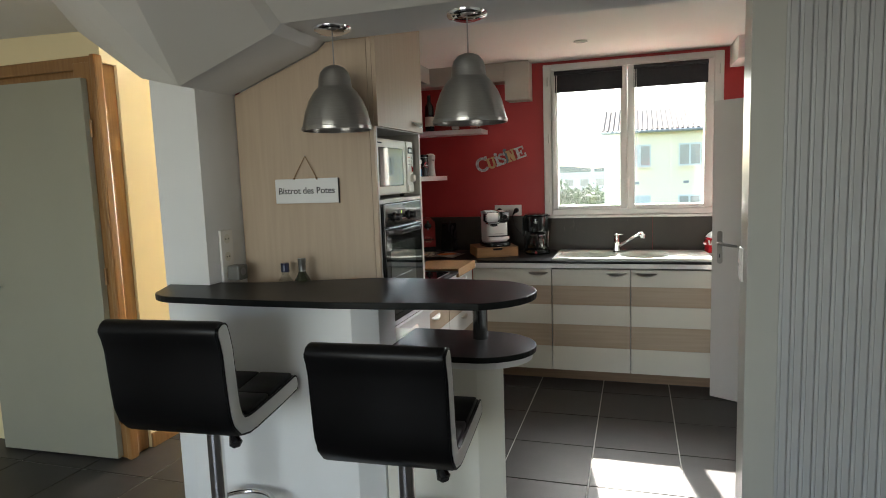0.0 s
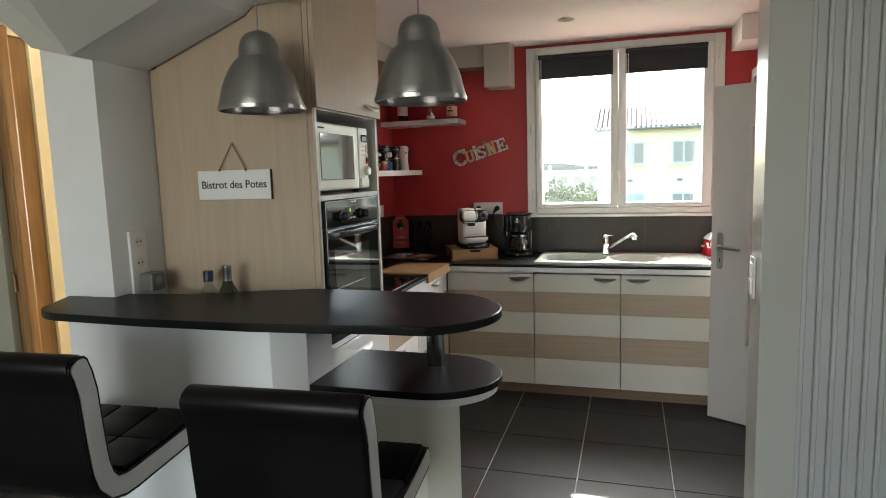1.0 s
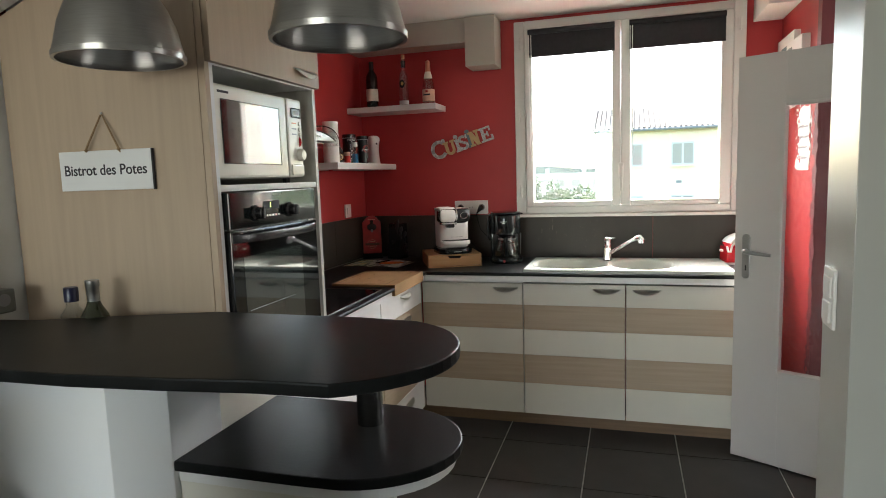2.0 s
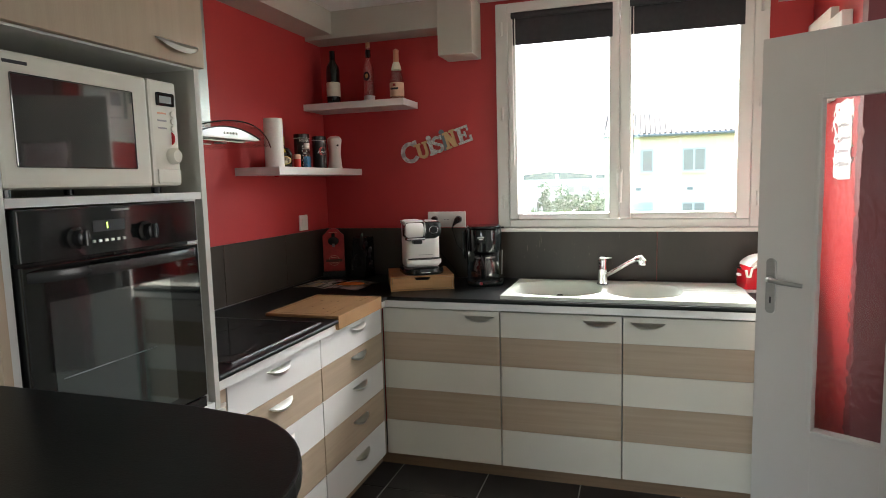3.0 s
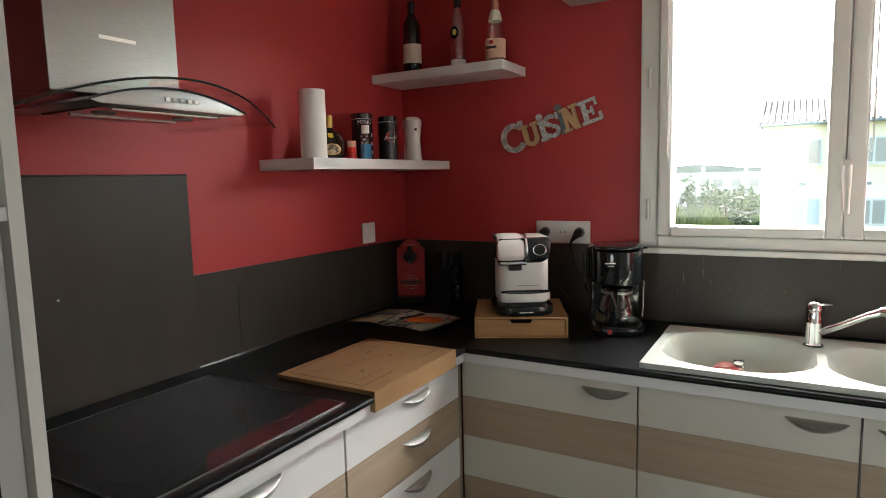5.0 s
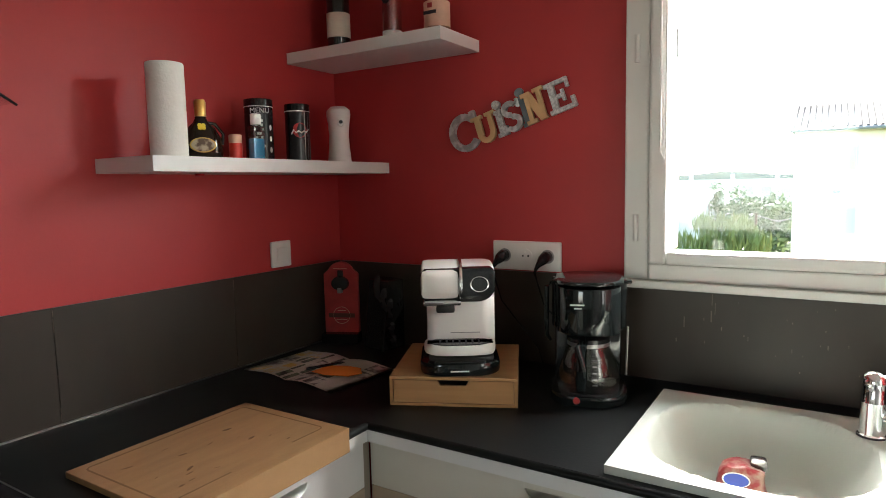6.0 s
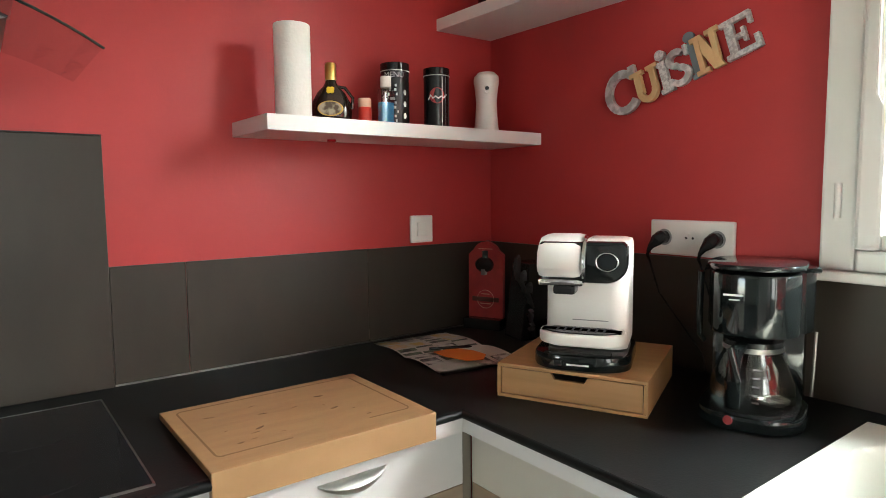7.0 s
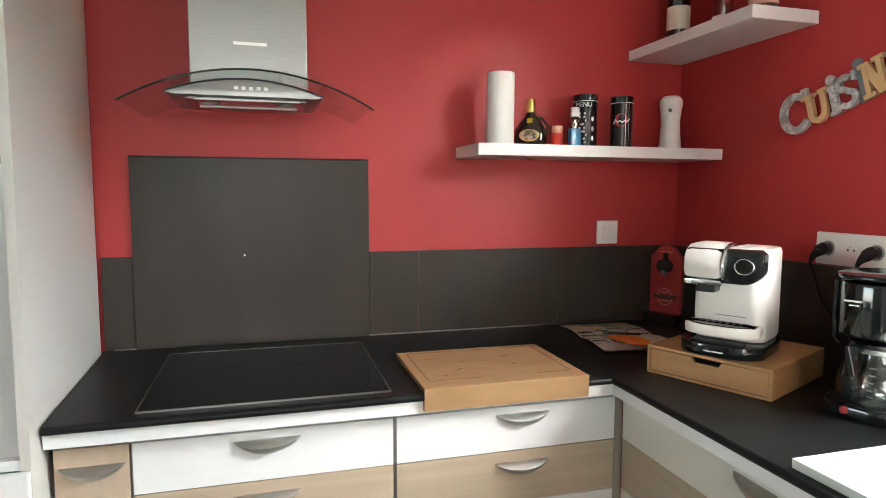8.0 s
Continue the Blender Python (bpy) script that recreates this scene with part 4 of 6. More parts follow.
hob = thing("hob", (-1.37, 3.79, 0.905), label="black ceramic glass hob set in the worktop", category="hob")
part("glass", box(-1.625, -1.128, 3.508, 4.068, 0.9052, 0.9085, 0.0012), CERAMIC_GLASS, hob, world_space=True)
bm = box(-1.1285, -1.1255, 3.505, 4.071, 0.9052, 0.9090)
for hx0, hx1, hy0, hy1 in ((-1.628, -1.1255, 3.505, 3.508), (-1.628, -1.1255, 4.068, 4.071), (-1.628, -1.625, 3.505, 4.071)):
    box(hx0, hx1, hy0, hy1, 0.9052, 0.9090, bm=bm)
part("trim", bm, ALU, hob, "thin metal trim", world_space=True)
HOBMARK = mat("hob_mark", (0.008, 0.008, 0.008), 0.15)
for cx, cy, r in ((-1.50, 3.64, 0.075), (-1.26, 3.64, 0.095), (-1.50, 3.93, 0.095), (-1.26, 3.93, 0.075)):
    ringp = [(cx + r * math.cos(2 * math.pi * k / 48), cy + r * math.sin(2 * math.pi * k / 48), 0.90825) for k in range(48)]
    part("ring_mark", tube(ringp, 0.0006, 5, closed=True), HOBMARK, hob, world_space=True)

hood = thing("cooker_hood", (-1.5, 3.76, 1.6), label="stainless cooker hood with a curved glass canopy", category="cooker hood")
chim = part("chimney", box(-1.729, -1.452, 3.605, 3.905, 1.655, 2.398, 0.002), STEEL, hood, "brushed steel chimney", world_space=True)
part("logo_bar", box(-1.4525, -1.4512, 3.715, 3.80, 1.772, 1.780), SILVER, chim, world_space=True)
bm = bmesh.new()
rows = []
for i in range(25):
    u = -1 + i / 12
    z, front = 1.600 + 0.072 * (1 - u * u), -1.305 + 0.075 * (1 - u * u)
    rows.append([bm.verts.new((xx, 3.76 + 0.302 * u, z)) for xx in (-1.70, (front - 1.70) / 2, front)])
for p, q in zip(rows, rows[1:]):
    for a in range(2):
        bm.faces.new((p[a], p[a + 1], q[a + 1], q[a]))
bmesh.ops.solidify(bm, geom=bm.faces[:], thickness=0.006)
canopy = part("canopy", bm, HOODGLASS, hood, "curved clear glass canopy", smooth=True, world_space=True)
edge = [(-1.305 + 0.075 * (1 - u * u) + 0.001, 3.76 + 0.302 * u, 1.597 + 0.072 * (1 - u * u)) for u in [-1 + i / 12 for i in range(25)]]
part("glass_edge", tube(edge, 0.0024, 6), GLASSEDGE, canopy, "dark polished edge", smooth=True, world_space=True)
prof = [(3.749 + 0.181 * u, 1.616 + 0.035 * (1 - u * u)) for u in [-1 + i / 8 for i in range(17)]]
hb = part("body", prism(prof + [(3.912, 1.611), (3.588, 1.611)], "x", -1.545, -1.262, bevel=0.002), STEEL, hood, smooth=True, world_space=True)
part("body_lip", tube([(-1.260, y, z + 0.001) for y, z in prof], 0.0022, 6), INK, hb, "dark seam under the glass", world_space=True)
part("filter", box(-1.50, -1.30, 3.61, 3.892, 1.607, 1.6115), UNDERSIDE, hb, "dark polished grease filter", world_space=True)
for gx in (-1.440, -1.300):
    part("filter_frame", box(gx, gx + 0.007, 3.63, 3.875, 1.6045, 1.6075), STEEL, hb, world_space=True)
for gy in (3.66, 3.845):
    part("hood_lamp", lathe([(0.022, 1.605), (0.022, 1.6075)], 20, (-1.37, gy, 0)), GREYP, hb, world_space=True)
for k in range(5):
    part("button", box(-1.2622, -1.2585, 3.722 + 0.017 * k, 3.732 + 0.017 * k, 1.626, 1.634, 0.001), PLASTIC, hb, world_space=True)

# ---------------------------------------------------------------- sink and tap
def sink_depth(x, y):
    def bowl(cx, cy, hx, hy, r, depth):
        qx, qy = abs(x - cx) - hx + r, abs(y - cy) - hy + r
        d = math.hypot(max(qx, 0), max(qy, 0)) + min(max(qx, qy), 0) - r
        s = min(1, max(0, -d / 0.075))
        return depth * (s * s * (3 - 2 * s)) ** 0.6
    v = max(bowl(-0.300, 4.918, 0.205, 0.210, 0.165, 0.13), bowl(0.095, 4.905, 0.16, 0.192, 0.15, 0.11))
    if x > 0.26 and y < 5.12:
        inside = min(1, max(0, min(x - 0.26, 0.50 - x, y - 4.72, 5.10 - y) / 0.015))
        v = max(v, inside * (0.004 + 0.002 * math.cos((y - 4.7) * 2 * math.pi / 0.05)))
    return v


bm = bmesh.new()
NX, NY = 130, 64
X0, X1, Y0, Y1 = -0.535, 0.530, 4.672, 5.172
grid = [[bm.verts.new((X0 + (X1 - X0) * i / NX, Y0 + (Y1 - Y0) * j / NY, 0.922 - sink_depth(X0 + (X1 - X0) * i / NX, Y0 + (Y1 - Y0) * j / NY))) for j in range(NY + 1)] for i in range(NX + 1)]
for i in range(NX):
    for j in range(NY):
        bm.faces.new((grid[i][j], grid[i + 1][j], grid[i + 1][j + 1], grid[i][j + 1]))
rim = [grid[i][0] for i in range(NX + 1)] + [grid[NX][j] for j in range(1, NY + 1)] + [grid[i][NY] for i in range(NX - 1, -1, -1)] + [grid[0][j] for j in range(NY - 1, 0, -1)]
low_rim = [bm.verts.new((v.co.x, v.co.y, 0.9055)) for v in rim]
for k in range(len(rim)):
    k2 = (k + 1) % len(rim)
    bm.faces.new((rim[k], low_rim[k], low_rim[k2], rim[k2]))
sink = thing("sink", (0, 4.92, 0.905), label="cream composite double-bowl sink with a drainer", category="sink")
part("basin", bm, COMPOSITE, sink, smooth=True, world_space=True)
for dx, dy, dz in ((-0.305, 4.925, 0.7925), (0.085, 4.905, 0.8125)):
    part("drain", lathe([(0.036, 0), (0.034, 0.004), (0.02, 0.003), (0, 0.003)], 24, (dx, dy, dz)), STEEL, sink, smooth=True, world_space=True)
tap = thing("tap", (-0.10, 5.07, 0.922), label="chrome single-lever kitchen tap", category="tap")
part("base", lathe([(0.026, 0), (0.026, 0.005), (0.0235, 0.007), (0.0225, 0.070), (0.0230, 0.072), (0.0230, 0.0735), (0.0220, 0.075), (0.0215, 0.110), (0.0235, 0.112), (0.0235, 0.118), (0.019, 0.130), (0.010, 0.136), (0, 0.137)], 32), CHROME, tap, smooth=True)
part("lever", prism([(-0.004, 0.128), (0.022, 0.134), (0.046, 0.133), (0.047, 0.130), (0.022, 0.127), (-0.004, 0.120)], "y", -0.010, 0.010, bevel=0.002), CHROME, tap, smooth=True)
part("seal_ring", lathe([(0.0275, 0), (0.0275, 0.003), (0.0262, 0.004)], 28), INK, tap)
part("spout", tube([(0.018, -0.006, 0.045), (0.06, -0.035, 0.073), (0.13, -0.08, 0.122), (0.165, -0.10, 0.140)], [0.011, 0.011, 0.010, 0.012], 14), CHROME, tap, smooth=True)
part("spray_head", tube([(0.158, -0.096, 0.139), (0.178, -0.108, 0.142), (0.186, -0.112, 0.128), (0.186, -0.113, 0.112)], [0.013, 0.020, 0.021, 0.017], 16), CHROME, tap, smooth=True)
sp = thing("detergent_pouch", (-0.322, 4.905, 0.7935), 8, label="crumpled red pouch with a blue oval lying in the sink", category="pouch")
own = box(-0.042, 0.042, -0.030, 0.034, 0, 0.084, 0.018, segments=3)
bmesh.ops.subdivide_edges(own, edges=own.edges[:], cuts=2, use_grid_fill=True)
for v in own.verts:
    v.co += 0.010 * noise.noise_vector(v.co * 32.0)
    v.co.y += 0.10 * (v.co.z - 0.04)
part("pouch", own, mat("red_foil", (0.26, 0.02, 0.025), 0.35, second=(0.33, 0.20, 0.15), scale=38, sharp=True), sp, smooth=True)
for r, y, m in ((0.026, -0.0385, PRINTW), (0.023, -0.0400, mat("blue_print", (0.04, 0.07, 0.36), 0.4))):
    own = lathe([(r, 0), (r, 0.0012)], 24, squash=0.55)
    own.transform(pose(-0.012, y + 0.004, 0.064, 82, 0, 0))
    part("print", own, m, sp)
own = box(0.014, 0.046, 0.0, 0.030, 0.070, 0.096, 0.008)
part("fold", own, UNDERSIDE, sp, "silver folded end", smooth=True)

# ---------------------------------------------------------------- switches and sockets
sw = thing("light_switch", (XL, 5.0, 1.24), label="white square switch on the red wall", category="switch")
part("plate", box(XL + 0.001, XL + 0.011, 4.958, 5.042, 1.197, 1.283, 0.004), PLASTIC, sw, world_space=True)
part("rocker", box(XL + 0.011, XL + 0.016, 4.979, 5.021, 1.218, 1.262, 0.002), PLASTIC, sw, world_space=True)
so = thing("wall_socket", (-0.972, YB, 1.235), label="white triple wall socket with two black plugs", category="socket")
part("plate", box(-1.084, -0.860, YB - 0.013, YB - 0.001, 1.190, 1.279, 0.004), PLASTIC, so, world_space=True)
for k, sx in enumerate((-1.043, -0.972, -0.901)):
    part("well", disc(0.021, (sx, YB - 0.0125, 1.235), "y", 0.0025, 24), PLASTIC if k == 1 else GREYP, so, world_space=True)
for hx, hz in ((-0.981, 1.235), (-0.963, 1.235)):
    part("pin_hole", disc(0.003, (hx, YB - 0.0150, hz), "y", 0.0008, 12), INK, so, world_space=True)
part("earth_pin", lathe([(0.0025, 0), (0.0025, 0.008), (0, 0.010)], 10), SILVER, so).matrix_basis = pose(0, -0.0145, 0.010, 90, 0, 0)
for k, sx in ((0, -1.043), (2, -0.901)):
    pb = tube([(sx, YB - 0.0135, 1.235), (sx, YB - 0.030, 1.235), (sx - 0.004, YB - 0.042, 1.228), (sx - 0.016, YB - 0.048, 1.212), (sx - 0.026, YB - 0.046, 1.198)], [0.0165, 0.0175, 0.016, 0.008, 0.0045], 14)
    plug = thing("plug", (sx, YB - 0.03, 1.235), label="black mains plug in the wall socket", category="plug", group="plugs")
    part("body", pb, BLACKP, plug, smooth=True, world_space=True)
    ex = -0.78 if k else -0.93
    part("cable", tube([(sx - 0.024, YB - 0.046, 1.200), (sx - 0.030, YB - 0.042, 1.188), (sx - 0.030, YB - 0.03, 1.17), (sx - 0.012, YB - 0.014, 1.09), (ex, YB - 0.014, 0.95), (ex + 0.02, YB - 0.03, 0.912)], [0.0048, 0.0040, 0.0026, 0.0021, 0.0021, 0.0021], 8), BLACKP, plug, smooth=True, world_space=True)
so3 = thing("socket_column", (-1.735, 2.6, 1.2), label="white vertical triple socket on the pier", category="socket")
part("plate", box(-1.734, -1.722, 2.560, 2.645, 1.085, 1.325, 0.004), PLASTIC, so3, world_space=True)
for sz in (1.285, 1.205, 1.125):
    well = part("well", disc(0.021, (-1.7225, 2.602, sz), "x", 0.0015, 24), OFFWHITE, so3, world_space=True)
    for hy in (2.593, 2.611):
        part("pin_hole", disc(0.0035, (-1.7208, hy, sz), "x", 0.0008, 10), INK, well, world_space=True)
chg = thing("plug_adapter", (-1.71, 2.61, 1.12), label="pale grey plug adapter in the socket column", category="adapter")
part("body", box(-1.7205, -1.66, 2.585, 2.655, 1.097, 1.165, 0.008), mat("grey_adapter", (0.14, 0.14, 0.13), 0.4), chg, world_space=True)
part("well", disc(0.018, (-1.6605, 2.62, 1.135), "x", 0.0015, 20), GREYP, chg, world_space=True)
fb = thing("fuse_box", (0.82, 4.7, 2.0), label="white thermostat box on the red wall", category="thermostat")
part("case", box(0.80, 0.8385, 4.72, 5.0, 1.88, 2.06, 0.004), PLASTIC, fb, world_space=True)
part("window", box(0.798, 0.8005, 4.90, 4.98, 1.95, 2.03), GREYP, fb, world_space=True)
for sx, sy in ((-0.34, 3.74), (-0.318, 4.60)):
    dl = thing("downlight", (sx, sy, ZC), label="small recessed ceiling spotlight, switched off", category="spotlight", group="ceiling spotlights")
    part("ring", lathe([(0.030, -0.001), (0.045, -0.003), (0.048, -0.006), (0.041, -0.008), (0.030, -0.004)], 28, close=False), STEEL, dl, smooth=True)
    part("lens", lathe([(0.0, -0.0015), (0.031, -0.0015), (0.031, -0.0005)], 24), GREYP, dl)

# ---------------------------------------------------------------- sign and letters
sg = thing("hanging_sign", (-1.378, 2.741, 1.487), label="white enamel sign with dark lettering on a cord", category="sign")
part("plate", box(-0.158, 0.158, -0.011, -0.003, -0.055, 0.055, 0.002), ENAMEL, sg)
part("dark_edge", box(0.1582, 0.162, -0.0105, -0.003, -0.056, 0.054), INK, sg)
part("words", words("Bistrot des Potes", 0.041, 0.001, pose(0, -0.0114, 0.0), 0.0004), INK, sg, "dark grey lettering")
part("cord", tube([(-0.058, -0.008, 0.046), (-0.054, -0.014, 0.062), (0.0, -0.006, 0.155), (0.054, -0.014, 0.062), (0.058, -0.008, 0.046)], 0.0028, 8), ROPE, sg, "jute cord")
for cx in (-0.056, 0.056):
    part("knot", lathe([(0, -0.006), (0.006, 0), (0, 0.007)], 10, (cx, -0.0135, 0.056)), ROPE, sg, smooth=True)
part("nail", lathe([(0.003, 0), (0.003, 0.006)], 8, (0, -0.006, 0.152)), STEEL, sg)

cu = thing("word_sign", (-1.03, YB - 0.004, 1.665), label="kitchen word sign of grey and kraft letters on the red wall", category="wall sign")
run = Vector((0.41, 0, 0.128)).normalized()
tilt = math.degrees(math.atan2(run.z, run.x))


def bars(boxes, depth=0.014):
    """A letter of straight strokes: boxes of (s0, s1, u0, u1); each next one a hair less proud, so that they join without a shared face."""
    own = bmesh.new()
    for k, (s0, s1, u0, u1) in enumerate(boxes):
        box(s0, s1, -depth + 0.0003 * k, 0, u0, u1, 0.0012, own)
    return own


def bow(own, cs, cu_, rs, ru, a0, a1, wide, depth=0.0136):
    """A curved stroke, part of an oval ring, added to a letter."""
    pts = arc(cs, cu_, rs, a0, a1, 18, ru) + arc(cs, cu_, rs - wide, a1, a0, 18, ru - wide)
    return prism(pts, "y", -depth, 0, own)


def slope(own, s0, s1, u0, u1, wide, depth=0.0132):
    return prism([(s0, u0), (s0 + wide, u0), (s1, u1), (s1 - wide, u1)], "y", -depth, 0, own)


B = -0.059
letter_c = bow(bars([(-0.124, -0.104, 0.022, 0.056)]), -0.155, -0.001, 0.057, 0.060, 38, 318, 0.021)
letter_u = bow(bars([(-0.112, -0.092, -0.030, 0.024), (-0.066, -0.050, -0.030, 0.024), (-0.124, -0.084, 0.020, 0.031), (-0.074, -0.040, 0.020, 0.031)]), -0.081, -0.028, 0.031, 0.032, 180, 360, 0.017)
letter_i = bow(bars([(-0.038, -0.018, B + 0.008, 0.024), (-0.046, -0.010, B, B + 0.012), (-0.044, -0.020, 0.012, 0.024)]), -0.028, 0.040, 0.0135, 0.0135, 0, 360, 0.0133)
letter_s = bow(bars([(0.036, 0.046, 0.008, 0.034), (-0.018, -0.008, -0.060, -0.032)]), 0.013, 0.010, 0.028, 0.025, 30, 270, 0.016)
bow(letter_s, 0.013, -0.033, 0.031, 0.027, -150, 90, 0.016, 0.0134)
letter_j = bow(bars([(0.046, 0.066, B, 0.034), (0.040, 0.074, B, B + 0.012)], 0.008), 0.054, 0.047, 0.015, 0.013, 0, 360, 0.0128, 0.0076)
letter_n = slope(bars([(0.066, 0.080, B + 0.006, 0.030), (0.106, 0.120, B + 0.006, 0.034), (0.056, 0.082, 0.024, 0.036), (0.096, 0.130, 0.026, 0.038), (0.056, 0.090, B, B + 0.012)]), 0.100, 0.086, B, 0.036, 0.026)
letter_e = slope(bars([(0.142, 0.162, B + 0.004, 0.032), (0.132, 0.206, 0.022, 0.034), (0.132, 0.212, B, B + 0.013), (0.162, 0.184, -0.019, -0.007), (0.178, 0.187, -0.030, 0.004), (0.196, 0.206, 0.004, 0.034)]), 0.203, 0.214, B + 0.002, -0.026, 0.012)
for k, (own, m) in enumerate(((letter_c, ZINC), (letter_u, KRAFT), (letter_i, SPECKLE), (letter_s, ZINC), (letter_j, SLATE), (letter_n, KRAFT), (letter_e, SPECKLE))):
    own.transform(pose(0, -0.001 - 0.002 * (k % 2), 0) @ Matrix.Rotation(radians(-tilt), 4, "Y"))
    part("letter", own, m, cu)

# ---------------------------------------------------------------- shelves and what stands on them
sh1 = thing("wall_shelf", (-1.61, 4.86, 1.5), label="white floating shelf on the red wall with jars and bottles", category="shelf", group="floating shelves")
part("board", box(XL + 0.001, -1.4935, 4.416, YB - 0.001, 1.500, 1.536), BRIGHT, sh1, world_space=True)
part("edge_band", box(-1.493, -1.4915, 4.415, YB - 0.001, 1.4998, 1.5362), BRIGHT, sh1, world_space=True)
part("edge_band", box(XL + 0.001, -1.4915, 4.4140, 4.4155, 1.4998, 1.5362), BRIGHT, sh1, world_space=True)
part("fixing_cap", disc(0.012, (-1.66, 4.66, 1.494), "z", 0.006, 16), REDP, sh1, "red fixing cap", world_space=True)
sh2 = thing("wall_shelf", (-1.43, 5.18, 1.87), label="white floating shelf in the corner with three bottles", category="shelf", group="floating shelves")
part("board", box(XL + 0.001, -1.132, 5.074, YB - 0.001, 1.863, 1.898), BRIGHT, sh2, world_space=True)
part("edge_band", box(XL + 0.001, -1.130, 5.0722, 5.0735, 1.8628, 1.8982), BRIGHT, sh2, world_space=True)
part("edge_band", box(-1.1315, -1.130, 5.0738, YB - 0.001, 1.8628, 1.8982), BRIGHT, sh2, world_space=True)
Z1, Z2 = 1.5365, 1.8985

roll = thing("paper_towel_roll", (-1.578, 4.517, Z1), label="white paper towel roll standing on the shelf", category="paper towel")
part("paper", lathe([(0.020, 0), (0.043, 0), (0.044, 0.003), (0.044, 0.224), (0.043, 0.227), (0.020, 0.227), (0.020, 0.0)], 40, close=False), PAPERW, roll, smooth=True)
part("core", lathe([(0.0195, 0.001), (0.0195, 0.226), (0.018, 0.226), (0.018, 0.001)], 24, close=False), KRAFT, roll, smooth=True)

liq = thing("liqueur_bottle", (-1.612, 4.637, Z1), 58, label="squat dark liqueur bottle with a gold cap and oval label", category="bottle")
lb = part("bottle", lathe([(0.0, 0), (0.046, 0), (0.052, 0.006), (0.054, 0.03), (0.050, 0.055), (0.036, 0.080), (0.020, 0.096), (0.014, 0.108), (0.0135, 0.13)], 32, squash=0.55), BOTTLEBROWN, liq, smooth=True)
part("cap", lathe([(0.0145, 0.112), (0.015, 0.150), (0.012, 0.156), (0, 0.156)], 20), GOLD, liq, "gold cap", smooth=True)
part("handle", tube([(0.008, 0.004, 0.098), (0.036, 0.008, 0.094), (0.056, 0.010, 0.068), (0.053, 0.008, 0.040)], 0.0045, 10), BOTTLEBROWN, liq, smooth=True)
el = lathe([(0.033, 0), (0.033, 0.004), (0.031, 0.0055), (0, 0.0058)], 32, squash=0.60)
el.transform(pose(0.0, -0.0265, 0.036, 92, 0, 0))
lab = part("label", el, GOLD, liq, "oval label with a tan picture")
el = lathe([(0.029, 0), (0.029, 0.001)], 28, squash=0.58)
el.transform(pose(0.0, -0.0322, 0.036, 92, 0, 0))
part("picture", el, mat("label_picture", (0.42, 0.36, 0.26), 0.6, second=(0.10, 0.065, 0.045), scale=55, sharp=True), lab)
lf = bmesh.new()
for a in range(4):
    disc_part = lathe([(0.006, 0), (0.006, 0.0015)], 10, (0.006 * math.cos(a * math.pi / 2 + 0.8), 0.006 * math.sin(a * math.pi / 2 + 0.8), 0))
    merge(lf, disc_part)
lf.transform(pose(0.0, -0.0185, 0.084, 62, 0, 0))
part("clover", lf, mat("yellow_seal", (0.70, 0.55, 0.05), 0.5), liq)

redb = thing("wax_jar", (-1.575, 4.716, Z1), label="small red jar with a clear lid on the shelf", category="jar")
part("jar", lathe([(0.0, 0), (0.017, 0), (0.018, 0.004), (0.018, 0.042), (0.017, 0.044)], 24), REDL, redb, smooth=True)
part("lid", lathe([(0.0175, 0.044), (0.0178, 0.064), (0.016, 0.067), (0, 0.067)], 24), PINK, redb, smooth=True)

blue = thing("mouthwash_bottle", (-1.545, 4.764, Z1), label="small clear bottle with blue liquid and a white cap", category="bottle")
part("bottle", box(-0.013, 0.013, -0.021, 0.021, 0, 0.092, 0.006), BOTTLECLEAR, blue, smooth=True)
part("liquid", box(-0.0115, 0.0115, -0.0195, 0.0195, 0.002, 0.058, 0.005), BLUEL, blue, smooth=True)
part("neck", lathe([(0.010, 0.091), (0.010, 0.097)], 16), BOTTLECLEAR, blue)
part("cap", lathe([(0.0145, 0.096), (0.0145, 0.123), (0.013, 0.125), (0, 0.125)], 20), PLASTIC, blue, smooth=True)


def tin(name, at, r, h, label, body):
    t = thing(name, (*at, Z1), -28, label=label, category="tin")
    part("body", lathe([(0.0, 0), (r, 0), (r, h - 0.006)], 36), body, t, smooth=True)
    part("lid", lathe([(r + 0.001, h - 0.022), (r + 0.001, h - 0.002), (r - 0.004, h), (0, h)], 36), BLACKG, t, smooth=True)
    part("band", lathe([(r + 0.0012, h - 0.024), (r + 0.0012, h - 0.022)], 36, close=False), PRINTW, t)
    return t


t1 = tin("menu_tin", (-1.617, 4.840), 0.040, 0.178, "tall black tin with white menu lettering", BLACKP)


def wrapped(bm, r):
    """Bends a flat drawing in x and z round an upright cylinder; x = 0 faces +x."""
    for v in bm.verts:
        a = v.co.x / r
        rad = r + 0.0006 + v.co.y
        v.co = Vector((rad * math.cos(a), rad * math.sin(a), v.co.z))
    return bm


def flip(bm):
    for v in bm.verts:
        v.co.y = abs(v.co.y) * 0.2
    return bm


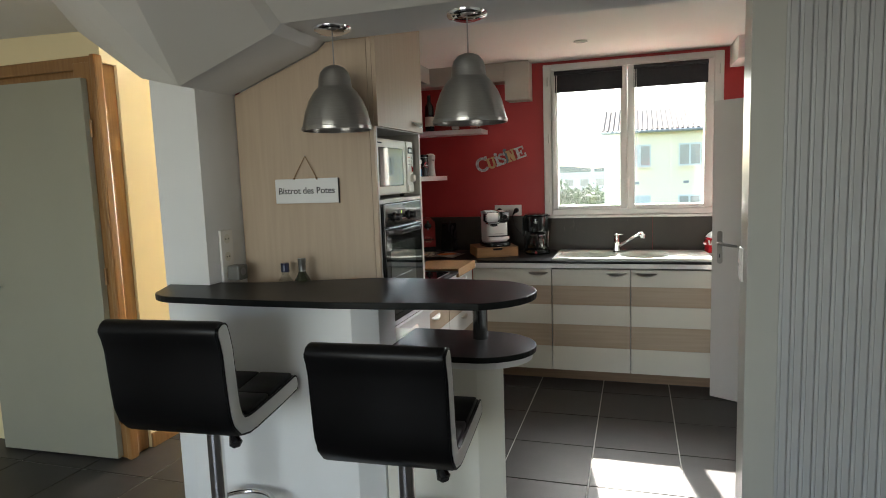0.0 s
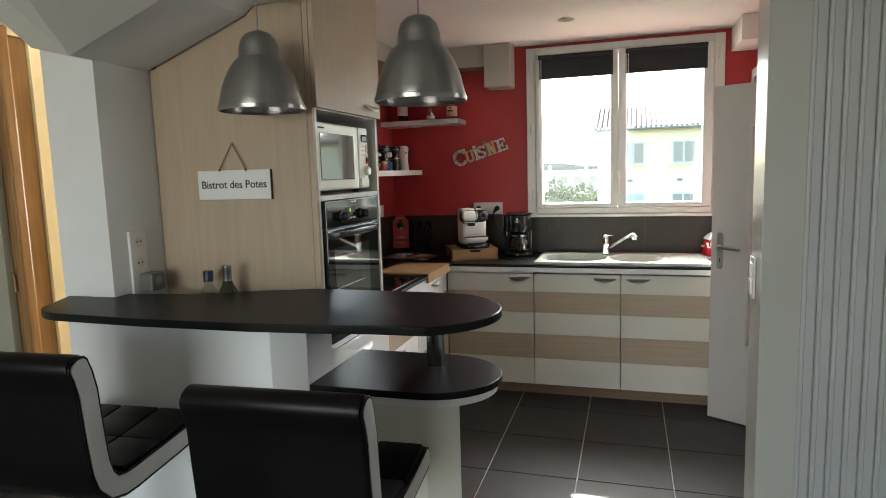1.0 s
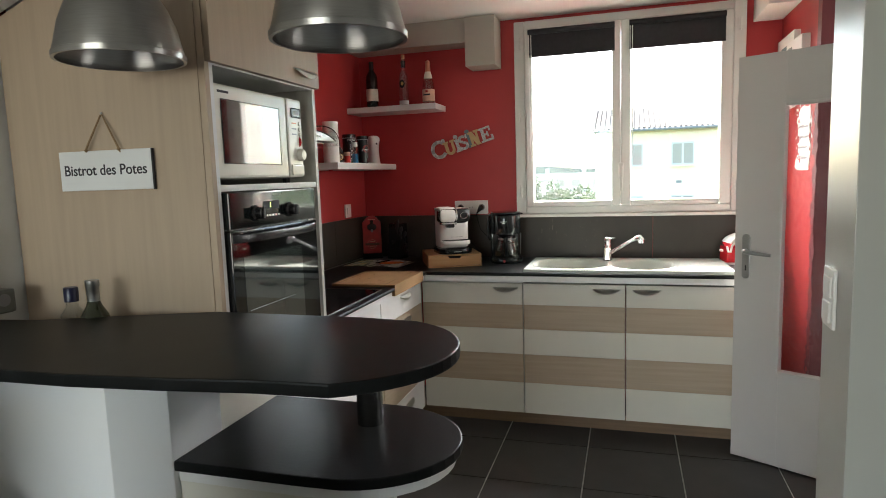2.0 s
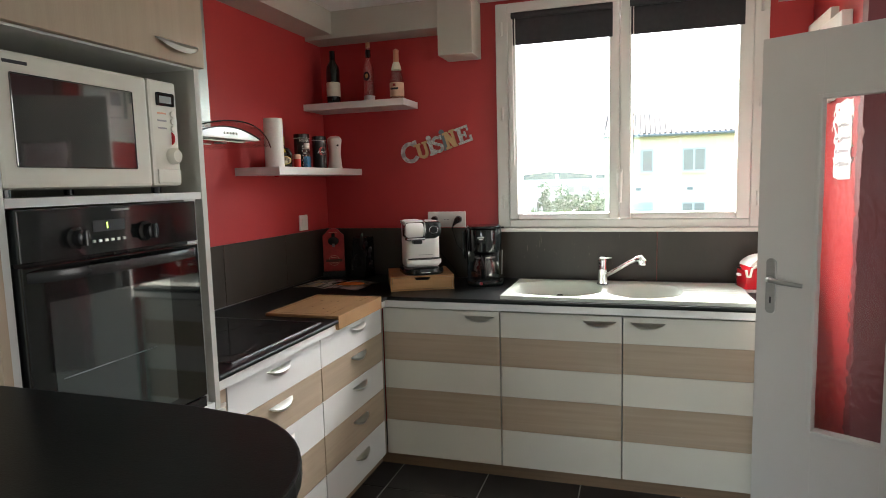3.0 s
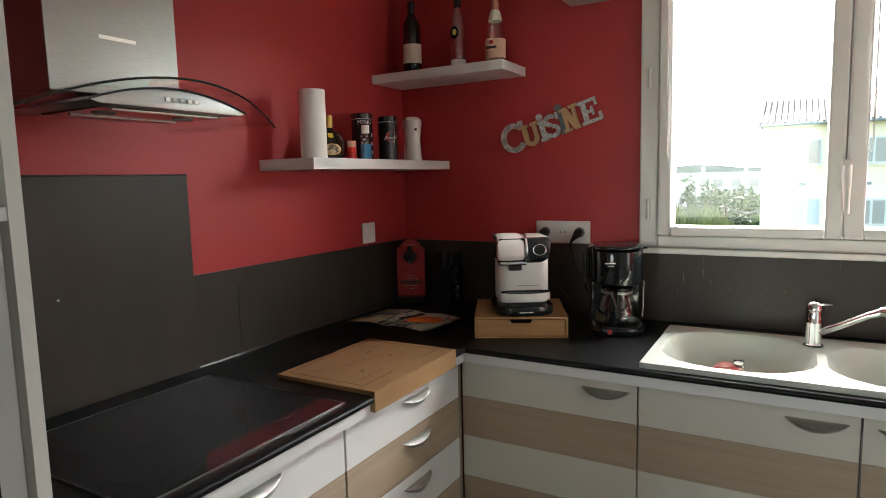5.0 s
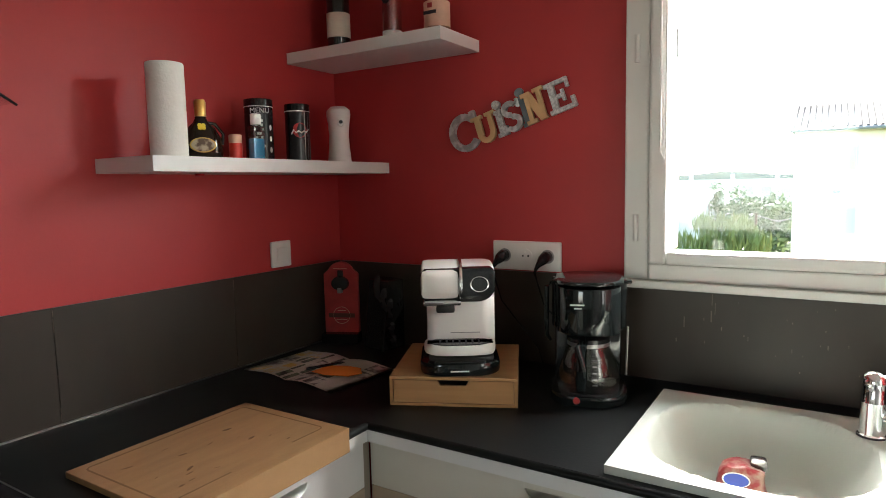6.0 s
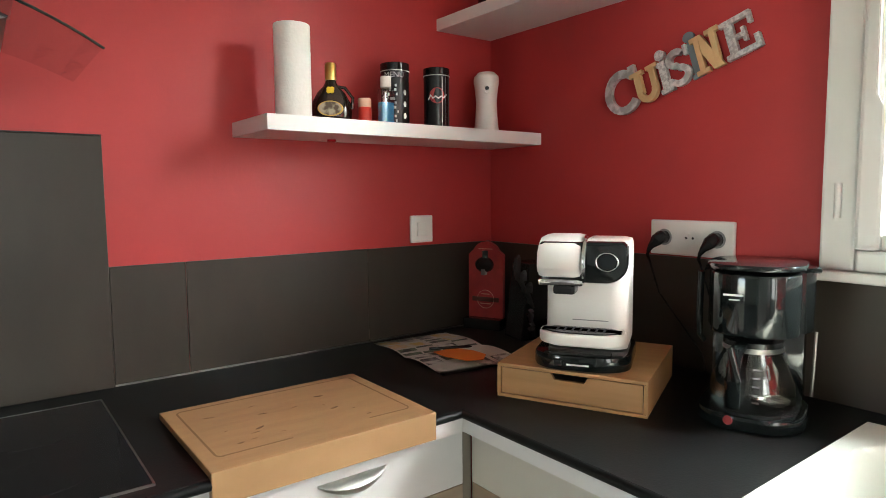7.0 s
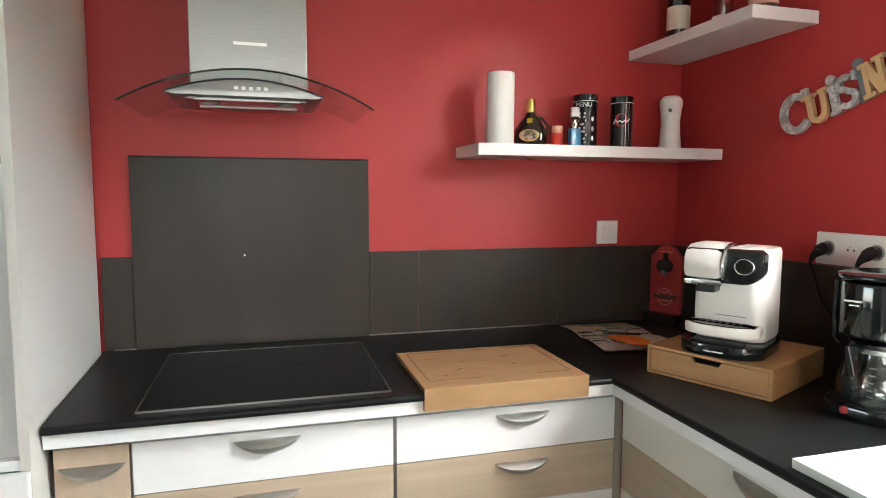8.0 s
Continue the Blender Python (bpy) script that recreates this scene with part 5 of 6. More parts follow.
part("words", wrapped(flip(words("MENU", 0.021, 0.001, pose(-0.006, 0, 0.142))), 0.040), PRINTW, t1, "white lettering")
for k in range(9):
    random.seed(40 + k)
    wid = random.uniform(0.012, 0.034)
    part("print", wrapped(box(-0.010 - wid / 2, -0.010 + wid / 2, 0, 0.0004, 0.110 - 0.012 * k, 0.117 - 0.012 * k), 0.040), PRINTW, t1)
for k in range(3):
    ic = lathe([(0.005, 0), (0.005, 0.0004)], 14, squash=1.6)
    ic.transform(pose(0.026, 0, 0.095 - 0.032 * k, 90, 0, 0))
    part("print", wrapped(flip(ic), 0.040), PRINTW, t1)
t2 = tin("coffee_tin", (-1.580, 4.958), 0.037, 0.172, "tall black coffee pad tin with a red dot", BLACKP)
rd = lathe([(0.022, 0), (0.022, 0.0004)], 24)
rd.transform(pose(-0.004, 0, 0.092, 90, 0, 0))
part("print", wrapped(flip(rd), 0.037), REDW, t2, "dark red dot")
part("logo_stroke", wrapped(flip(tube([(-0.030, 0, 0.080), (-0.022, 0, 0.094), (-0.016, 0, 0.084), (-0.008, 0, 0.090), (0.0, 0, 0.084), (0.008, 0, 0.090), (0.016, 0, 0.086), (0.026, 0, 0.096)], 0.0026, 6)), 0.037), PRINTW, t2)
part("print", wrapped(box(0.010, 0.012, 0, 0.0004, 0.004, 0.145), 0.037), PRINTW, t2)
part("print", wrapped(box(0.022, 0.023, 0, 0.0004, 0.004, 0.145), 0.037), GREYP, t2)

af = thing("air_freshener", (-1.592, 5.160, Z1), -30, label="white automatic air freshener dispenser", category="air freshener")
prof = [(0.0, 0), (0.044, 0), (0.045, 0.004), (0.040, 0.05), (0.037, 0.09), (0.041, 0.13), (0.046, 0.158), (0.044, 0.172), (0.030, 0.184), (0, 0.188)]
part("case", lathe(prof, 32, squash=0.85), PLASTIC, af, smooth=True)
part("nozzle_ring", tube([(0.039 + 0.001 * math.cos(a), 0.010 * math.cos(a) - 0.006, 0.132 + 0.014 * math.sin(a)) for a in [2 * math.pi * k / 20 for k in range(20)]], 0.003, 8, closed=True), PLASTIC, af, smooth=True)
part("nozzle", disc(0.006, (0.0385, -0.006, 0.132), "x", 0.004, 16), BLACKP, af)


def wine(name, at, label, parts, glass_mat, prof):
    b = thing(name, (*at, Z2), label=label, category="bottle", group="bottles on the corner shelf")
    part("bottle", lathe(prof, 28), glass_mat, b, smooth=True)
    for n, pr, m in parts:
        part(n, lathe(pr, 28, close=n not in ("label",)), m, b, smooth=True)
    return b


wine("wine_bottle", (-1.590, 5.175), "dark wine bottle with a white label", [("label", [(0.0385, 0.045), (0.0387, 0.046), (0.0387, 0.122), (0.0385, 0.123)], LABEL), ("capsule", [(0.0145, 0.235), (0.0155, 0.236), (0.0155, 0.298), (0.0, 0.299)], BLACKP)], BOTTLEDARK,
     [(0.0, 0), (0.036, 0), (0.038, 0.004), (0.038, 0.19), (0.034, 0.212), (0.020, 0.236), (0.0145, 0.25), (0.014, 0.296), (0, 0.297)])
v2 = wine("spirit_bottle", (-1.370, 5.175), "clear spirit bottle with a corked neck and black seal", [("cork", [(0.0115, 0.298), (0.0115, 0.325), (0, 0.326)], CORK), ("neck_band", [(0.0135, 0.245), (0.015, 0.246), (0.015, 0.285), (0.0135, 0.286)], BLACKP), ("label", [(0.0305, 0.012), (0.0307, 0.013), (0.0307, 0.035), (0.0305, 0.036)], PRINTW)], BOTTLECLEAR,
          [(0.0, 0), (0.028, 0), (0.030, 0.004), (0.030, 0.175), (0.026, 0.20), (0.015, 0.222), (0.012, 0.24), (0.012, 0.30), (0.0, 0.301)])
oval = lathe([(0.018, 0), (0.018, 0.001)], 24, squash=1.4)
oval.transform(pose(0, -0.0300, 0.140, 90, 0, 0))
part("seal", oval, BLACKP, v2, "black oval seal")
ov2 = lathe([(0.009, 0), (0.009, 0.001)], 16, squash=1.3)
ov2.transform(pose(0.001, -0.0312, 0.142, 90, 0, 0))
part("print", ov2, GOLD, v2)
v3 = wine("rose_bottle", (-1.204, 5.175), "clear sparkling wine bottle with a pink label", [("foil", [(0.0155, 0.205), (0.0165, 0.206), (0.0150, 0.262), (0.0165, 0.268), (0.0, 0.280)], COPPER), ("collar", [(0.0280, 0.165), (0.0225, 0.190), (0.0170, 0.206)], LABEL), ("label", [(0.0395, 0.022), (0.0397, 0.023), (0.0397, 0.094), (0.0395, 0.095)], PINK)], BOTTLECLEAR,
          [(0.0, 0), (0.037, 0), (0.039, 0.004), (0.039, 0.10), (0.034, 0.135), (0.024, 0.175), (0.015, 0.21), (0.014, 0.27), (0, 0.271)])
part("print", box(-0.022, 0.022, -0.0402, -0.0396, 0.056, 0.066), INK, v3)
part("print", box(-0.008, 0.008, -0.0402, -0.0396, 0.074, 0.088), REDW, v3)

# bottles in the gap behind the bar top
part("back_shelf", box(-1.725, -0.89, 2.505, 2.7395, 0.852, 0.872), CREAM, bar, world_space=True)
bb = thing("wine_bottle", (-1.375, 2.648, 0.8725), label="green wine bottle with a silver capsule behind the bar", category="bottle", group="bottles behind the bar")
part("bottle", lathe([(0.0, 0), (0.037, 0), (0.039, 0.004), (0.039, 0.20), (0.034, 0.225), (0.020, 0.25), (0.015, 0.265), (0.0145, 0.318), (0, 0.319)], 28), mat("green_bottle_glass", (0.020, 0.024, 0.008), 0.08, coat=0.4), bb, smooth=True)
part("capsule", lathe([(0.0150, 0.262), (0.0160, 0.263), (0.0160, 0.300), (0.0175, 0.303), (0.0175, 0.320), (0, 0.321)], 24), STEEL, bb, "silver capsule", smooth=True)
bc = thing("spirit_bottle", (-1.474, 2.668, 0.8725), label="spirit bottle with a dark blue cap behind the bar", category="bottle", group="bottles behind the bar")
part("bottle", lathe([(0.0, 0), (0.034, 0), (0.036, 0.004), (0.036, 0.19), (0.030, 0.22), (0.016, 0.24), (0.014, 0.27), (0, 0.271)], 28), BOTTLECLEAR, bc, smooth=True)
part("cap", lathe([(0.0185, 0.255), (0.019, 0.292), (0.017, 0.295), (0, 0.295)], 24), mat("navy_cap", (0.012, 0.015, 0.05), 0.3), bc, smooth=True)

# pictures on the wall beside the window
cv = thing("canvas_print", (0.84, 5.06, 1.9), label="white canvas print with dark marks on the red wall", category="picture")
part("canvas", box(0.808, 0.839, 4.90, 5.25, 1.74, 2.115, 0.003), PAPERW, cv, world_space=True)
for y0, y1, z0, z1 in ((5.05, 5.16, 1.98, 2.06), (4.97, 5.03, 1.88, 2.04), (5.10, 5.20, 1.80, 1.86)):
    part("print", box(0.8070, 0.8079, y0, y1, z0, z1), SLATE, cv, world_space=True)
cal = thing("wall_calendar", (0.84, 4.83, 1.57), label="white paper calendar hanging on the red wall", category="calendar")
part("sheet", box(0.836, 0.839, 4.665, 4.885, 1.42, 1.72), PAPERW, cal, world_space=True)
for k in range(4):
    part("print", box(0.8352, 0.8358, 4.69, 4.86, 1.47 + 0.05 * k, 1.482 + 0.05 * k), GREYP, cal, world_space=True)

# ---------------------------------------------------------------- on the worktop
ZT = 0.9055
bd = thing("cutting_board", (-1.27, 4.385, ZT), label="bamboo cutting board hooked over the worktop edge", category="cutting board")
BX0, BX1, BY0, BY1 = -1.430, -1.090, 4.143, 4.581
bm = box(BX0, BX1, BY0, BY1, ZT, ZT + 0.013, 0.002)
box(BX1 - 0.016, BX1 + 0.001, BY0, BY1, ZT - 0.044, ZT + 0.0125, 0.002, bm)
bmesh.ops.translate(bm, vec=(0.004, 0, 0), verts=bm.verts)
part("board", bm, BAMBOO, bd, world_space=True)
# slightly raised bead; its dark colour stands in for shade in the groove
GROOVE_SHADE = mat("groove_shade", (0.17, 0.095, 0.04), 0.6)
groove = [(x, y, ZT + 0.0102) for x, y in [(BX1 - 0.05, BY0 + 0.16)] + [(BX1 - 0.05, BY0 + 0.035)] + arc(BX1 - 0.06, BY0 + 0.038, 0.012, 0, -90, 3) + [(BX0 + 0.04, BY0 + 0.026)] + arc(BX0 + 0.038, BY0 + 0.038, 0.012, -90, -180, 3) + [(BX0 + 0.026, BY1 - 0.04)] + arc(BX0 + 0.038, BY1 - 0.038, 0.012, 180, 90, 3) + [(BX1 - 0.06, BY1 - 0.026)] + arc(BX1 - 0.06, BY1 - 0.038, 0.012, 90, 0, 3) + [(BX1 - 0.05, BY1 - 0.12)]]
gb = tube(groove, 0.0035, 6)
part("groove", gb, GROOVE_SHADE, bd, "dark line for the shade of the juice groove", world_space=True)
STAIN = mat("knife_stain", (0.13, 0.065, 0.026), 0.6, vary=0.4, scale=80)
random.seed(5)
for k in range(16):
    sx, sy = random.uniform(BX0 + 0.07, BX1 - 0.07), random.uniform(BY0 + 0.07, BY1 - 0.07)
    st = lathe([(random.uniform(0.003, 0.012), 0), (0.0025, 0.0003), (0, 0.0003)], 10, squash=random.uniform(0.12, 0.4))
    st.transform(pose(sx, sy, ZT + 0.0131, 0, 0, random.uniform(60, 120)))
    part("stain", st, STAIN, bd, world_space=True)

mg = thing("magazine", (-1.482, 4.905, ZT), 85, label="open magazine with colour pictures on the worktop", category="magazine")
PRINTS = [mat("magazine_picture", (0.72, 0.71, 0.68), 0.3, second=(0.012, 0.014, 0.014), scale=26, sharp=True), mat("magazine_picture_warm", (0.75, 0.55, 0.10), 0.3, second=(0.70, 0.68, 0.64), scale=30, sharp=True), mat("magazine_picture_cool", (0.16, 0.24, 0.15), 0.3, second=(0.012, 0.018, 0.014), scale=26, sharp=True)]
for s in (-1, 1):
    own = bmesh.new()
    rows = []
    for i in range(9):
        u = i / 8
        rows.append([own.verts.new((v * 0.128, s * u * 0.195, 0.001 + 0.010 * math.sin(math.pi * min(1, u * 1.15)) * (1 - 0.6 * u))) for v in (-1, 1)])
    for p, q in zip(rows, rows[1:]):
        own.faces.new((p[0], p[1], q[1], q[0]))
    bmesh.ops.solidify(own, geom=own.faces[:], thickness=0.003)
    bmesh.ops.translate(own, vec=(0, 0, 0.003), verts=own.verts)
    pg = part("page", own, PAPERW, mg, smooth=True)
    random.seed(11 + s)
    for i in range(4):
        for j in range(3):
            if s < 0 and random.random() < 0.4:
                continue
            u0, u1 = 0.02 + 0.32 * j, 0.02 + 0.32 * j + random.uniform(0.20, 0.32)
            x0 = -0.122 + 0.061 * i
            own = bmesh.new()
            x1 = x0 + random.uniform(0.046, 0.059)
            quad = [own.verts.new((x, s * u * 0.195, 0.0046 + 0.010 * math.sin(math.pi * min(1, u * 1.15)) * (1 - 0.6 * u))) for x, u in ((x0, u0), (x1, u0), (x1, u1), (x0, u1))]
            own.faces.new(quad)
            part("picture", own, random.choice(PRINTS), pg)
op = thing("orange_note", (-1.395, 4.90, ZT + 0.0135), 12, label="orange paper shape lying on the magazine", category="paper")
shape = [(1.05 * x, 1.15 * y) for x, y in ((-0.07, -0.03), (-0.02, -0.045), (0.05, -0.04), (0.075, -0.01), (0.05, 0.03), (0.0, 0.04), (-0.045, 0.03), (-0.06, 0.008))]
part("sheet", prism(shape, "z", 0, 0.0015), ORANGE, op)
pen = thing("pen", (-1.455, 4.905, ZT + 0.015), 65, label="black pen on the magazine", category="pen")
part("barrel", tube([(-0.06, 0, 0.004), (0.05, 0, 0.004), (0.062, 0, 0.003)], [0.004, 0.004, 0.0012], 10), BLACKP, pen, smooth=True)

pq = thing("opener_plaque", (-1.655, 5.215, ZT), 24, label="red wooden plaque with a cast bottle opener", category="bottle opener")
pts = [(-0.062, 0.008), (0.062, 0.008), (0.062, 0.245)] + arc(0, 0.245, 0.047, 20, 160, 10, 0.042) + [(-0.062, 0.245)]
part("board", prism(pts, "y", -0.010, 0.010, bevel=0.002), REDW, pq)
part("catcher", box(-0.066, 0.066, -0.045, 0.012, 0, 0.035, 0.003), BLACKP, pq)
part("opener", lathe([(0.016, 0), (0.024, 0.004), (0.022, 0.012), (0.010, 0.016), (0, 0.016)], 20, squash=0.8), BLACKP, pq, smooth=True).matrix_basis = pose(0, -0.010, 0.212, 90, 0, 0) @ Matrix.Scale(1.35, 4)
part("opener_tongue", box(-0.008, 0.008, -0.030, -0.012, 0.178, 0.206, 0.003), GREYP, pq)
for z, wd in ((0.112, 0.030), (0.080, 0.040), (0.262, 0.050)):
    part("print", box(-wd / 2, wd / 2, -0.0108, -0.0102, z, z + 0.0025), PINK, pq)
part("band", box(-0.048, 0.048, -0.0112, -0.0102, 0.088, 0.103), mat("brown_band", (0.09, 0.03, 0.02), 0.6), pq, "brown printed band")
part("print", tube([(0.030 * math.cos(a), -0.0104, 0.096 + 0.030 * math.sin(a)) for a in [2 * math.pi * k / 28 for k in range(28)]], 0.0009, 6, closed=True), PINK, pq)
part("hole_plate", box(-0.010, 0.010, -0.014, -0.010, 0.225, 0.258, 0.003), BLACKP, pq)

kb = thing("knife_block", (-1.475, 5.215, ZT), -12, label="black knife block with dark handles in the corner", category="knife block")
part("block", prism([(0.055, 0), (0.055, 0.235), (-0.015, 0.235), (-0.045, 0)], "x", -0.05, 0.05, bevel=0.004), BLACKP, kb)
HANDLE = mat("dark_grey_handle", (0.05, 0.05, 0.052), 0.26)
for x, z, ln in ((-1.446, 1.120, 0.048), (-1.421, 1.083, 0.042), (-1.396, 1.052, 0.040), (-1.391, 0.988, 0.026), (-1.386, 0.950, 0.024)):
    part("knife_handle", tube([(x - 0.008, 5.178, z - ln), (x - 0.005, 5.160, z - 0.5 * ln), (x + 0.002, 5.150, z + 0.3 * ln), (x + 0.008, 5.148, z + 0.8 * ln), (x + 0.009, 5.150, z + ln)], [0.005, 0.010, 0.012, 0.010, 0.004], 12), HANDLE, kb, smooth=True, world_space=True)

bx = thing("drawer_box", (-1.035, 4.985, ZT), 24.5, label="bamboo drawer box under the coffee machine", category="drawer box")
part("top_board", box(-0.16, 0.16, -0.164, 0.164, 0.067, 0.075, 0.0015), BAMBOO2, bx)
part("bottom_board", box(-0.16, 0.16, -0.164, 0.164, 0.0, 0.007, 0.0015), BAMBOO2, bx)
for s in (-1, 1):
    part("side_board", box(min(s * 0.152, s * 0.1598), max(s * 0.152, s * 0.1598), -0.164, 0.164, 0.0072, 0.0668), BAMBOO2, bx)
part("back_board", box(-0.151, 0.151, 0.155, 0.163, 0.0072, 0.0668), BAMBOO2, bx)
cut = [(-0.150, 0.009), (0.150, 0.009), (0.150, 0.065), (0.040, 0.065), (0.032, 0.052), (-0.032, 0.052), (-0.040, 0.065), (-0.150, 0.065)]
dr = part("drawer", prism(cut, "y", -0.161, -0.151), BAMBOO2, bx)
part("drawer_body", box(-0.145, 0.145, -0.15, 0.14, 0.009, 0.045), INK, dr)

cm = thing("capsule_coffee_machine", (-1.020, 4.960, ZT + 0.0755), 32, label="white and black capsule coffee machine on the bamboo box", category="coffee machine")
cm.matrix_basis = cm.matrix_basis @ Matrix.Diagonal((1.16, 1.0, 0.985, 1.0))
base = rounded(-0.088, 0.088, -0.135, 0.105, 0.06, 6)
part("base", prism([(x, y) for x, y in base], "z", 0.0, 0.034, bevel=0.008), BLACKG, cm, "gloss black base", smooth=True)
part("logo_bar", box(-0.022, 0.018, -0.1358, -0.1345, 0.013, 0.0165), PRINTW, cm)
part("base_recess", box(-0.055, 0.055, -0.134, -0.10, 0.034, 0.040, 0.003), BLACKP, cm)
part("tank", prism(rounded(-0.072, 0.080, -0.070, 0.094, 0.032, 6), "z", 0.034, 0.273, bevel=0.012), PLASTIC, cm, "white body", smooth=True)
part("cup_shelf", prism(rounded(-0.078, 0.078, -0.138, -0.02, 0.055, 8), "z", 0.054, 0.080, bevel=0.006), PLASTIC, cm, "white drip tray", smooth=True)
grill = part("drip_grill", prism(rounded(-0.071, 0.071, -0.132, -0.060, 0.05, 8), "z", 0.0802, 0.083), BLACKP, cm, "dark drip grill")
for k in range(7):
    part("slot", box(-0.045 + 0.014 * k, -0.041 + 0.014 * k, -0.116, -0.072, 0.083, 0.0834), INK, grill)
front = arc(0.040, 0.222, 0.038, -90, 0, 8) + [(0.078, 0.262), (0.070, 0.271), (-0.074, 0.271), (-0.082, 0.262), (-0.082, 0.200), (-0.070, 0.184)]
part("head", prism(front, "y", -0.100, -0.020, bevel=0.005), BLACKG, cm, "gloss black head", smooth=True)
pr = [(-0.106, 0.194), (-0.116, 0.215), (-0.113, 0.248), (-0.100, 0.268), (-0.07, 0.281), (0.0, 0.283), (0.05, 0.276), (0.05, 0.262), (-0.05, 0.258), (-0.058, 0.19)]
hd = part("brew_head", prism(pr, "x", -0.082, 0.000, bevel=0.014), PLASTIC, cm, "white brewing head", smooth=True)
part("chrome_band", prism([(-0.115, 0.178), (-0.060, 0.178), (-0.060, 0.191), (-0.117, 0.191)], "x", -0.078, 0.004, bevel=0.005), CHROME, cm, "chrome band", smooth=True)
part("chrome_edge", prism([(p[0] - (0.002 if p[0] < -0.1 else 0), p[1] + (0.002 if p[1] > 0.25 else 0)) for p in pr], "x", 0.0005, 0.0075, bevel=0.002), CHROME, cm, smooth=True)
part("spout", box(-0.050, -0.010, -0.118, -0.07, 0.160, 0.179, 0.006), BLACKP, cm)
part("dial", lathe([(0.018, 0), (0.018, 0.004), (0.016, 0.006), (0, 0.006)], 28), BLACKG, cm, smooth=True).matrix_basis = pose(0.044, -0.098, 0.230, 90, 0, 0)
part("dial_ring", tube([(0.044 + 0.019 * math.cos(a), -0.1045, 0.230 + 0.019 * math.sin(a)) for a in [2 * math.pi * k / 28 for k in range(28)]], 0.0018, 8, closed=True), CHROME, cm, smooth=True)
for k in range(3):
    part("print", box(0.028 + 0.013 * k, 0.034 + 0.013 * k, -0.0988, -0.0975, 0.256, 0.2575), GREYP, cm)
part("mark_line", box(-0.02, 0.045, -0.0712, -0.0700, 0.098, 0.100), GREYP, cm)

fc = thing("filter_coffee_maker", (-0.708, 5.090, ZT), 20, label="gloss black filter coffee maker with a glass jug", category="coffee maker")
part("base", prism(rounded(-0.095, 0.095, -0.115, 0.10, 0.075, 8), "z", 0.0, 0.028, bevel=0.007), BLACKG, fc, smooth=True)
part("switch", lathe([(0.009, 0), (0.008, 0.005), (0, 0.006)], 16), REDW, fc, "red switch", smooth=True).matrix_basis = pose(-0.030, -0.112, 0.018, 70, 0, -15)
part("hot_plate", lathe([(0.076, 0.028), (0.076, 0.033), (0, 0.033)], 32, (0, -0.035, 0)), BLACKP, fc, smooth=True)
part("column", box(-0.085, 0.085, 0.030, 0.098, 0.026, 0.20, 0.012), BLACKG, fc, smooth=True)
part("filter_holder", prism(rounded(-0.078, 0.078, -0.105, 0.05, 0.07, 8), "z", 0.175, 0.292, bevel=0.006), BLACKG, fc, smooth=True)
part("water_tank", prism(rounded(-0.094, 0.098, 0.0, 0.104, 0.04, 6), "z", 0.170, 0.298, bevel=0.006), BLACKG, fc, smooth=True)
part("lid", prism(rounded(-0.086, 0.086, -0.108, 0.098, 0.075, 8), "z", 0.2985, 0.310, bevel=0.005), BLACKG, fc, smooth=True)
part("lid_tab", box(0.088, 0.108, -0.005, 0.025, 0.291, 0.300, 0.004), BLACKG, fc, smooth=True)
part("side_grip", tube([(-0.094, 0.02, 0.29), (-0.106, 0.015, 0.28), (-0.107, 0.012, 0.20), (-0.106, 0.014, 0.150), (-0.098, 0.02, 0.135)], [0.006, 0.007, 0.007, 0.006, 0.005], 10), BLACKG, fc, smooth=True)
part("logo_bar", box(-0.046, -0.012, -0.1062, -0.1045, 0.252, 0.2555), PRINTW, fc)
part("logo_bar", box(-0.036, -0.018, -0.1062, -0.1045, 0.244, 0.2462), PRINTW, fc)
part("level_rail", tube([(0.098, 0.045, 0.04), (0.102, 0.045, 0.17)], 0.003, 8), STEEL, fc)
jug = part("jug", lathe([(0.058, 0.0335), (0.072, 0.036), (0.077, 0.050), (0.074, 0.080), (0.062, 0.115), (0.050, 0.142), (0.052, 0.152), (0.050, 0.152), (0.048, 0.142), (0.060, 0.115), (0.072, 0.08), (0.075, 0.050), (0.070, 0.038), (0.0, 0.036)], 36, (0, -0.035, 0), close=False), CARAFE, fc, "clear glass jug", smooth=True)
part("jug_lid", lathe([(0.053, 0.152), (0.053, 0.162), (0.03, 0.170), (0, 0.170)], 30, (0, -0.035, 0)), BLACKP, jug, smooth=True)
for k in range(5):
    part("level_mark", box(0.008, 0.020, -0.1115 + 0.004 * abs(k - 1), -0.1105 + 0.004 * abs(k - 1), 0.055 + 0.015 * k, 0.058 + 0.015 * k), GREYP, jug)
part("jug_band", lathe([(0.0515, 0.142), (0.0535, 0.143), (0.0535, 0.151), (0.0515, 0.152)], 30, (0, -0.035, 0), close=False), STEEL, jug, smooth=True)
part("jug_handle", tube([(-0.012, -0.086, 0.158), (-0.020, -0.118, 0.152), (-0.022, -0.130, 0.10), (-0.020, -0.122, 0.050)], [0.010, 0.014, 0.015, 0.012], 12), BLACKG, jug, smooth=True)

